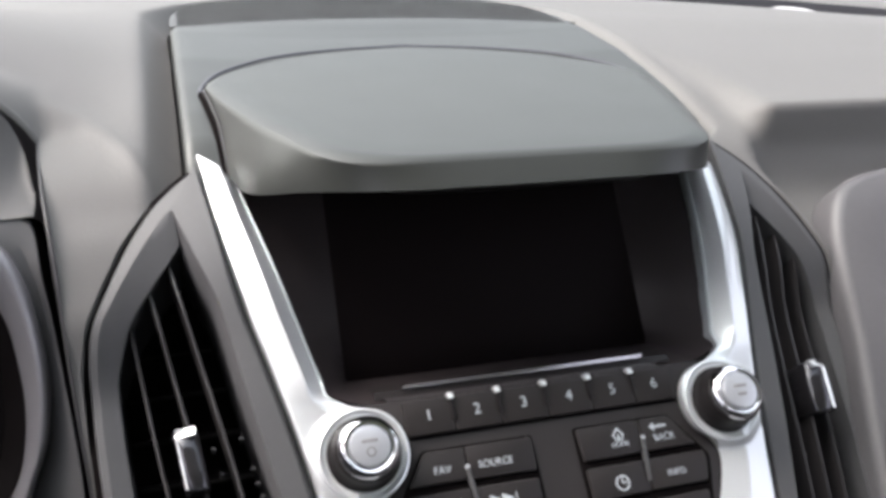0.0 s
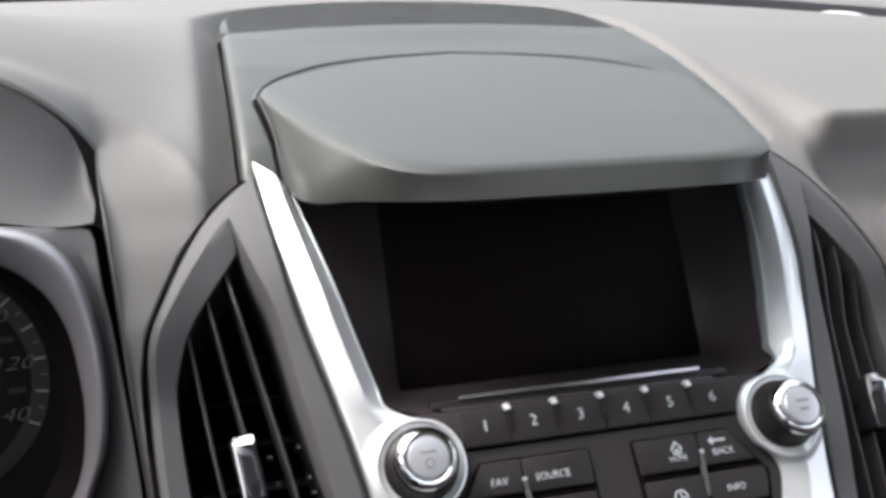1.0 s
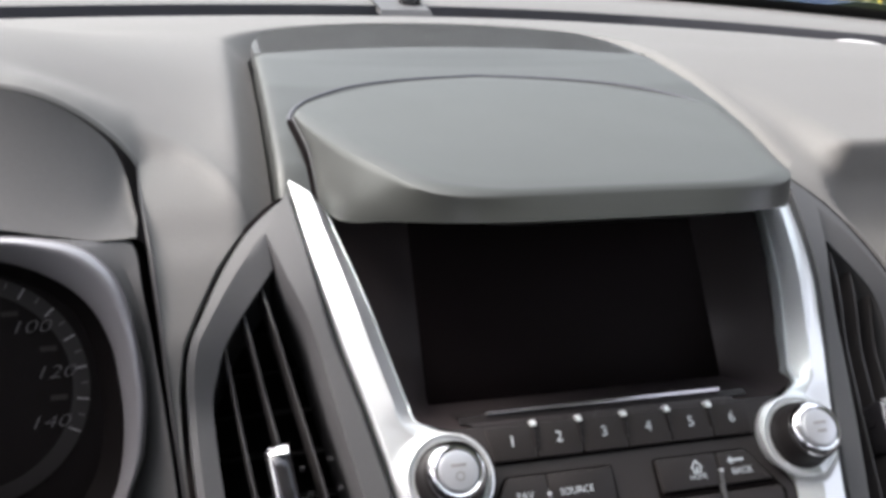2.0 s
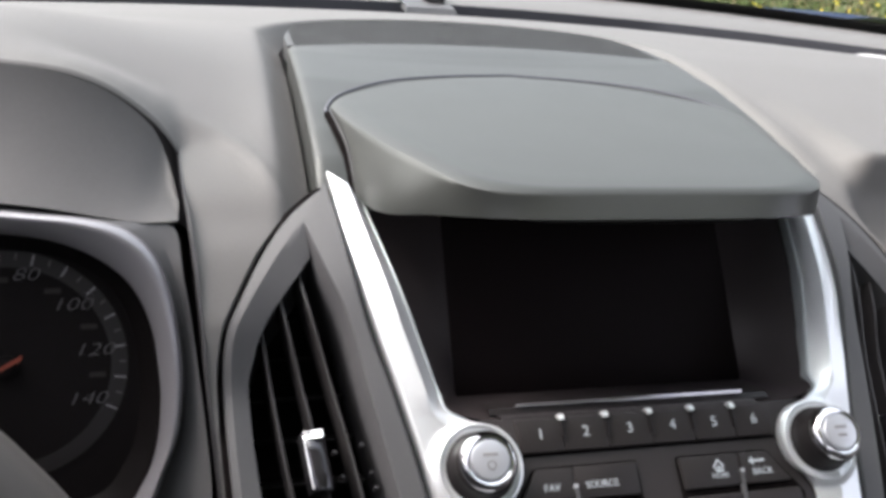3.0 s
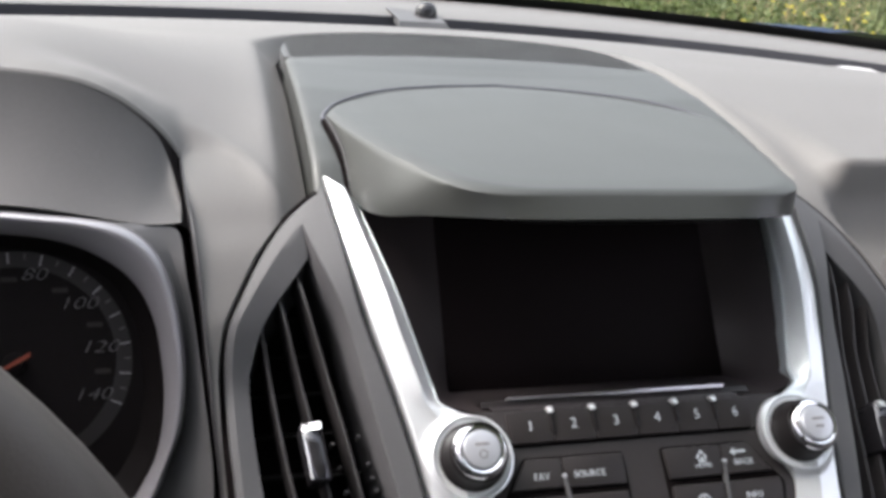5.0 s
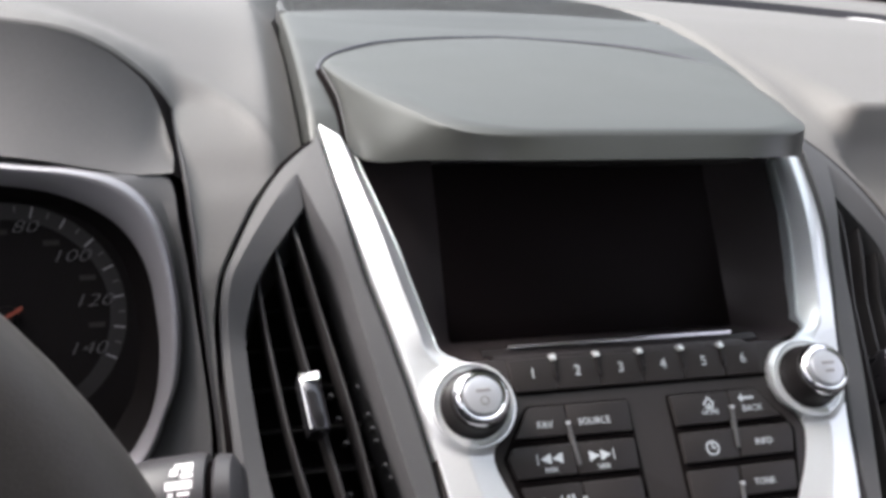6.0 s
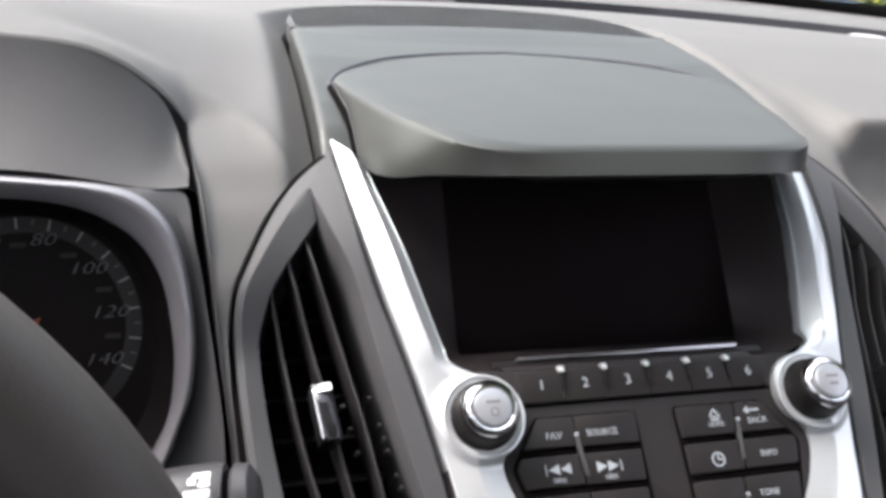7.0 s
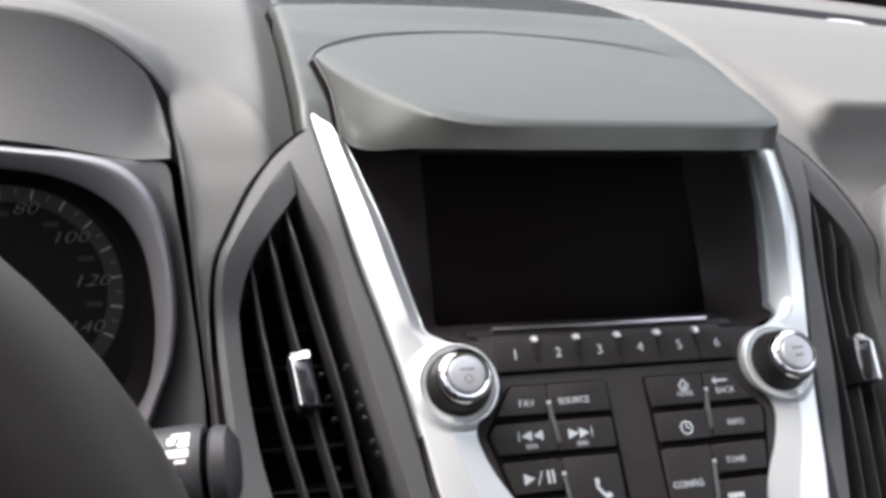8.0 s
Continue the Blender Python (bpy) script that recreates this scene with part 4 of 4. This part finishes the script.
edge_out = [(-0.37, 0.4255, -0.1685), (-0.309, 0.425, -0.1705), (-0.284, 0.425, -0.1735), (-0.259, 0.425, -0.1785), (-0.241, 0.425, -0.1815), (-0.2195, 0.424, -0.1815), (-0.2150, 0.397, -0.206), (-0.2115, 0.372, -0.242), (-0.206, 0.342, -0.292), (-0.21, 0.33, -0.33), (-0.25, 0.32, -0.36), (-0.37, 0.32, -0.36)]
eo = even(spline(edge_out, 200), 100)
rl = np.array([tuple(on_dial(u, v, 6)) for u, v, _ in ro])
share = np.array([min((0.0020 + 0.0042 * smooth01((p[0] + 0.240) / 0.015)) / np.linalg.norm(p - q), 0.6) for p, q in zip(eo, rl)])[:, None]
brim = eo * (1 - share) + rl * share
trough = eo * (1 - share * 0.5) + rl * share * 0.5 + np.array([0, 0.012, -0.004])
# the trough's near-black colour adds to the shade in it
part("surround_gap", Shape().rows([both_halves(eo), both_halves(trough), both_halves(brim + np.array([0, 0.003, 0]))]), GAP_SHADE, cluster, "gap round the dials with its shade put into the colour")
sur = Shape().rows([both_halves(brim + np.array([0, 0.004, 0])), both_halves(brim), both_halves(brim * 0.5 + rl * 0.5 + np.array([0, 0.003, 0])), both_halves(rl)])
part("surround", sur, FRAME, cluster, "dark plastic surround")
# dial plate, scale band, ticks, numerals and needle
DC = (-36.2, -6.7)
dial = Shape().rows([[on_dial(u, v, -3.2) for u in (-242, 36)] for v in (58, -115)])
part("dial_plate", dial, DIAL, cluster, "black dial plate")


def polar(r, deg, n):
    return on_dial(DC[0] + r * math.cos(radians(deg)), DC[1] + r * math.sin(radians(deg)), n)


band = Shape().rows([[polar(r, a, -2.6) for a in np.linspace(-115, 225, 110)] for r in (47.5, 55.5)])
part("scale_band", band, BLACK, cluster)
STEP = 8.42
for k in range(29):
    a = -25.2 + k * STEP
    big = k % 2 == 0
    r0, r1, w = (49.5, 55.0, 0.42) if big else (51.5, 54.5, 0.36)
    t = Shape()
    sideways = Vector(polar(1, a + 90, 0)) - Vector(polar(0, 0, 0))
    t.rows([[polar(r0, a, -2.4) - sideways * w, polar(r1, a, -2.4) - sideways * w], [polar(r0, a, -2.4) + sideways * w, polar(r1, a, -2.4) + sideways * w]])
    part("tick", t, TICKINK if big else DIMINK, cluster)
for k in range(8):
    a = -25.2 + k * 4 * STEP
    part("numeral", lettering(str(140 - 20 * k), 0.0088, polar((41.6, 41.8, 42.6, 45.0)[min(k, 3)], a, -2.4) - Vector((0.0020, 0, 0)), (1, 0, 0), GV, GN, slant=0.3, wide=1.42, thin=-0.00018), DIALINK, cluster)
for k in range(7):
    a = -25.2 + (k * 4 + 2) * STEP
    p = polar(41.5, a, -2.4)
    t = Shape().rows([[p + Vector((u, 0, 0)) + GV * v for u in (-0.0038, 0.0038)] for v in (-0.0013, 0.0013)])
    part("dim_print_bar", t, FAINT, cluster)
nd = Shape().rows([[polar(-9.2, 209, 3) + GV * 0.0012, polar(-9.2, 209, 3) - GV * 0.0012], [polar(44, 209, 3) + GV * 0.0006, polar(44, 209, 3) - GV * 0.0006], [polar(44, 209, 1.5), polar(44, 209, 1.5) - GV * 0.0002], [polar(-9.2, 209, 1.5) + GV * 0.0004, polar(-9.2, 209, 1.5)]], cap=(True, True))
part("needle", nd, NEEDLE, cluster, "orange needle at rest")
part("needle_hub", turned(polar(0, 0, -3), GN, [(0.0052, 0), (0.0052, 0.003), (0.0045, 0.004), (0.002, 0.0045)]), DIAL, cluster)

# ---- steering wheel and stalk ----
WC, WL, WR = Vector((-0.3895, 0.121, -0.2335)), radians(17.4), 0.1708
WU, WN = Vector((0, math.sin(WL), math.cos(WL))), Vector((0, -math.cos(WL), math.sin(WL)))
wheel = thing("steering_wheel", tuple(WC), "dark grey leather steering wheel", "steering wheel")
loops = []
for a in np.linspace(0, 2 * math.pi, 96, endpoint=False):
    rad = Vector((math.cos(a), 0, 0)) + WU * math.sin(a)
    loops.append([WC + rad * (WR + 0.0195 * math.cos(b)) + WN * 0.0185 * math.sin(b) for b in np.linspace(0, 2 * math.pi, 20, endpoint=False)])
part("wheel_rim", Shape().rows(loops + loops[:1], True), LEATHER, wheel, "dark grey leather rim")
part("wheel_hub", turned(WC - WN * 0.03, WN, [(0.085, -0.02), (0.088, 0.01), (0.078, 0.03), (0.03, 0.036)]), STALK, wheel)
for a in (0, 180, 270):
    rad = Vector((math.cos(radians(a)), 0, 0)) + WU * math.sin(radians(a))
    part("spoke", tube([WC + rad * 0.075 - WN * 0.02, WC + rad * (WR - 0.008)], [0.016, 0.012], 10), STALK, wheel)
part("column", tube([WC - WN * 0.03, WC - WN * 0.20], [0.045, 0.06], 20), STALK, wheel)

stalk = thing("wiper_stalk", (-0.25, 0.275, -0.256), "dark grey wiper stalk with white markings", "stalk")
ax = Vector((0.95, -0.10, 0.12)).normalized()
s0 = Vector((-0.232, 0.272, -0.2625))
part("stalk_body", tube([s0 - ax * 0.09, s0 - ax * 0.02, s0, s0 + ax * 0.020, s0 + ax * 0.0235], [0.012, 0.015, 0.0190, 0.0195, 0.0185], 36), STALK, stalk)
# neck in near-black, which paints the dark gap before the stalk's end
part("stalk_neck_shade", tube([s0 + ax * 0.0235, s0 + ax * 0.0265], 0.0155, 30), GAP_SHADE, stalk)
part("stalk_end", tube([s0 + ax * 0.0262, s0 + ax * 0.0275, s0 + ax * 0.033, s0 + ax * 0.0365], [0.0165, 0.0180, 0.0172, 0.012], 36), STALK, stalk)

side1 = Vector((0, -0.75, 0.66)).normalized()
side1 = (side1 - ax * side1.dot(ax)).normalized()
side2 = ax.cross(side1)


def on_stalk(a, along, r=0.0142):
    return s0 + ax * along + (side1 * math.cos(a) + side2 * math.sin(a)) * r


def mark(a0, a1, l0, l1):
    m = Shape().rows([[on_stalk(a + 0.28, l, 0.01962) for a in np.linspace(a0, a1, 6)] for l in (l0, l1)])
    part("marking", m, BRIGHT, stalk, "white printed marking")


for q in ((-1.15, -1.02, 0.0125, 0.0195), (-1.02, -0.85, 0.011, 0.014), (-1.0, -0.92, 0.0155, 0.0195), (-0.88, -0.78, 0.015, 0.0195), (-0.72, -0.55, 0.0095, 0.0195), (-0.5, -0.42, 0.0105, 0.0125), (-0.5, -0.42, 0.014, 0.0185), (-0.12, 0.0, 0.014, 0.0165)):
    mark(*q)

# ---- light sensor and clip on the slot ----
clip_ = Shape()
clip_.rows([[(x, slot_y(x) + dy * k, -0.1500 + dz * k) for dy, dz in ((-0.007, 0.0002), (-0.004, 0.0020), (0.003, 0.0022), (0.008, -0.002))] for x, k in ((0.432, 0.4), (0.440, 0.9), (0.452, 1.0), (0.462, 0.8), (0.468, 0.3))])
part("slot_clip", clip_, LINER, dashboard, "small pale clip on the slot")
sensor = thing("light_sensor", (0.025, 0.93, -0.165), "small dark sensor dome on a grey bracket", "sensor")
part("bracket", Shape().rows([[(-0.012, 0.90, -0.152), (0.045, 0.905, -0.153), (0.052, 0.985, -0.156), (-0.005, 0.985, -0.156)], [(-0.010, 0.905, -0.147), (0.042, 0.91, -0.148), (0.048, 0.975, -0.150), (-0.012, 0.975, -0.144)]], True, (True, True)), FRAME, sensor)
part("dome", turned((0.03, 0.955, -0.150), (0, 0, 1), [(0.0125, 0), (0.0125, 0.004), (0.0117, 0.009), (0.0095, 0.013), (0.006, 0.0158), (0.002, 0.0168)], 24), LED, sensor, "glossy dark dome")

# ---- windscreen, bonnet and cabin ----
def roof_edge(x):
    return (x * 0.82, 0.15 - 0.10 * x * x, 0.44)


def screen_point(x, k):
    a, b = Vector((x, base_y(x), -0.155)), Vector(roof_edge(x))
    p = a.lerp(b, k)
    p.z += 0.05 * 4 * k * (1 - k)
    return p


xg = np.linspace(-0.80, 0.80, 33)
wind = Shape().rows([[screen_point(x, k) for x in xg] for k in np.linspace(0, 1, 17)] + [[screen_point(x, k) + Vector((0, 0.003, 0.005)) for x in xg] for k in np.linspace(1, 0, 17)])
ws = part("window_1", wind, GLASS)
tagged(ws, "clear curved windscreen glass", "windscreen", kind="structure")
ws.visible_shadow = False
fr_ = Shape().rows([[screen_point(x, k) + Vector((0, -0.002, -0.003)) for x in xg] for k in (-0.03, 0.0, 0.013, 0.027)])
tagged(part("windscreen_border", fr_, FRIT), "black band along the lower edge of the windscreen", "windscreen border", kind="structure")
bonnet = thing("bonnet", (0, 1.6, -0.30), "dark blue painted car bonnet beyond the windscreen", "bonnet")
bx = np.linspace(-0.95, 0.95, 31)
bo = Shape().rows([[(x, 1.02 + (1.16 - 1.02) * (1 - (x / 0.95) ** 2) + k * 0.95, -0.185 + 0.030 * smooth01((abs(x) - 0.50) / 0.22) - 0.06 * (x / 0.95) ** 12 - 0.15 * k**1.2) for x in bx] for k in np.linspace(0, 1, 14)] + [[(x, 2.02 + 0.1 * (1 - (x / 0.95) ** 2), -0.6) for x in bx]])
part("bonnet_skin", bo, BLUE, bonnet)


def wall(name, shape, mat, label, cat):
    return tagged(part(name, shape, mat), label, cat, kind="structure")


# unseen cabin shell: doors with window openings sized for light, roof, back and floor
for s, nm in ((-1, "wall_west"), (1, "wall_east")):
    sill = 0.04 if s < 0 else -0.12
    belt = [(-1.65, -1.0), (1.12, -1.0), (1.12, -0.19), (0.72, -0.15), (0.56, 0.0), (0.54, min(sill, 0.0)), (0.36, sill), (-1.65, sill)]
    rail = [(0.56, 0.0), (0.20, 0.30), (0.06, 0.46), (-1.65, 0.46), (-1.65, 0.40), (0.04, 0.40), (0.16, 0.28), (0.52, 0.0)]
    d = Shape()
    for outline in (belt, rail):
        d.rows([[(s * x, y, z) for y, z in outline] for x in (0.78, 0.83)], True, (True, True))
    box((min(s * 0.78, s * 0.83), -1.65, sill), (max(s * 0.78, s * 0.83), -1.05, 0.40), d)
    wall(nm, d, TRIMDARK, "unseen dark door side with openings sized for the light", "door")
# headliner tone and rear opening are set to brighten the dashboard's front faces
wall("ceiling", box((-0.80, -1.7, 0.44), (0.80, 0.15, 0.49)), LINER, "unseen light grey headliner, toned to bounce light", "ceiling")
back_wall = box((-0.80, -1.75, -1.0), (0.80, -1.70, 0.02))
box((-0.80, -1.75, 0.02), (-0.66, -1.70, 0.45), back_wall)
box((0.66, -1.75, 0.02), (0.80, -1.70, 0.45), back_wall)
wall("wall_south", back_wall, TRIMDARK, "unseen dark cabin back with an opening added for light", "wall")
wall("floor", box((-0.80, -1.75, -1.04), (0.80, 1.2, -1.0)), TRIMDARK, "dark carpeted car floor", "floor")
wall("wall_north", box((-0.80, 1.15, -1.04), (0.80, 1.19, -0.20)), TRIMDARK, "dark bulkhead under the windscreen", "bulkhead")
for s in (-1, 1):
    pts_ = [screen_point(s * 0.80, k) for k in np.linspace(0, 1, 12)]
    wall("trim", tube([p + Vector((s * 0.02, 0, 0)) for p in pts_], 0.045, 10), TRIMDARK, "dark windscreen pillar trim", "pillar")

# ---- outside ----
gr = Shape()
gr.rows([[(x, y, -UP) for x in (-400, -60, -20, 0, 20, 60, 400)] for y in (-400, -60, 0, 20, 60, 400)])
wall("ground", gr, EARTH, "green meadow ground", "ground")
rng = random.Random(5)
tuft, dry, flower, shrub = Shape(), Shape(), Shape(), Shape()


def blade(s, x, y, h, w, lean):
    a = rng.uniform(0, 6.28)
    dx, dy = math.cos(a) * w, math.sin(a) * w
    lx, ly = rng.uniform(-lean, lean), rng.uniform(-lean, lean)
    s.f.append(tuple(s.add([(x - dx, y - dy, -UP), (x + dx, y + dy, -UP), (x + lx + dx * 0.3, y + ly, -UP + h)])))


for k in range(16000):
    d, a = rng.uniform(7.5, 30), rng.uniform(radians(-2), radians(62))
    x, y = d * math.sin(a), d * math.cos(a)
    blade(dry if rng.random() < 0.55 * math.exp(-(((math.degrees(a) - 36) / 5) ** 2)) else tuft, x, y, rng.uniform(0.12, 0.4), rng.uniform(0.015, 0.04), 0.15)


def leafy(s, x, y, z, size):
    a, b = rng.uniform(0, 6.28), rng.uniform(-0.9, 0.9)
    t = Vector((math.cos(a), math.sin(a), b)).normalized()
    w = t.orthogonal().normalized()
    w.rotate(Matrix.Rotation(rng.uniform(0, 6.28), 3, t))
    p = Vector((x, y, z))
    s.f.append(tuple(s.add([p - t * size, p - w * size * 0.4, p + t * size, p + w * size * 0.4])))


for k in range(46):
    d, a = rng.uniform(8.6, 14), radians(rng.uniform(5, 48))
    cx_, cy_, r = d * math.sin(a), d * math.cos(a), rng.uniform(0.35, 0.8)
    for j in range(150):
        th, ph = rng.uniform(0, 6.28), math.acos(rng.uniform(0, 1))
        q = r * rng.uniform(0.6, 1.05)
        leafy(shrub, cx_ + q * math.sin(ph) * math.cos(th), cy_ + q * math.sin(ph) * math.sin(th), -UP + 0.05 + q * math.cos(ph) * 0.9, rng.uniform(0.022, 0.05))
    if k % 2:
        for j in range(16):
            th, ph = rng.uniform(0, 6.28), math.acos(rng.uniform(0.2, 1))
            q = r * 1.08
            for i in range(4):
                leafy(flower, cx_ + q * math.sin(ph) * math.cos(th), cy_ + q * math.sin(ph) * math.sin(th), -UP + 0.06 + q * math.cos(ph) * 0.9, 0.030)
tagged(part("grass", tuft, GRASS), "tall green meadow grass", "grass", kind="stuff")
tagged(part("dry_grass", dry, DRY), "dry brown meadow grass", "grass", kind="stuff")
tagged(part("shrub_growth", shrub, LEAF), "low green roadside shrubs", "shrubs", kind="stuff")
tagged(part("flower_growth", flower, PETAL), "small yellow wild flowers on the shrubs", "flowers", kind="stuff")
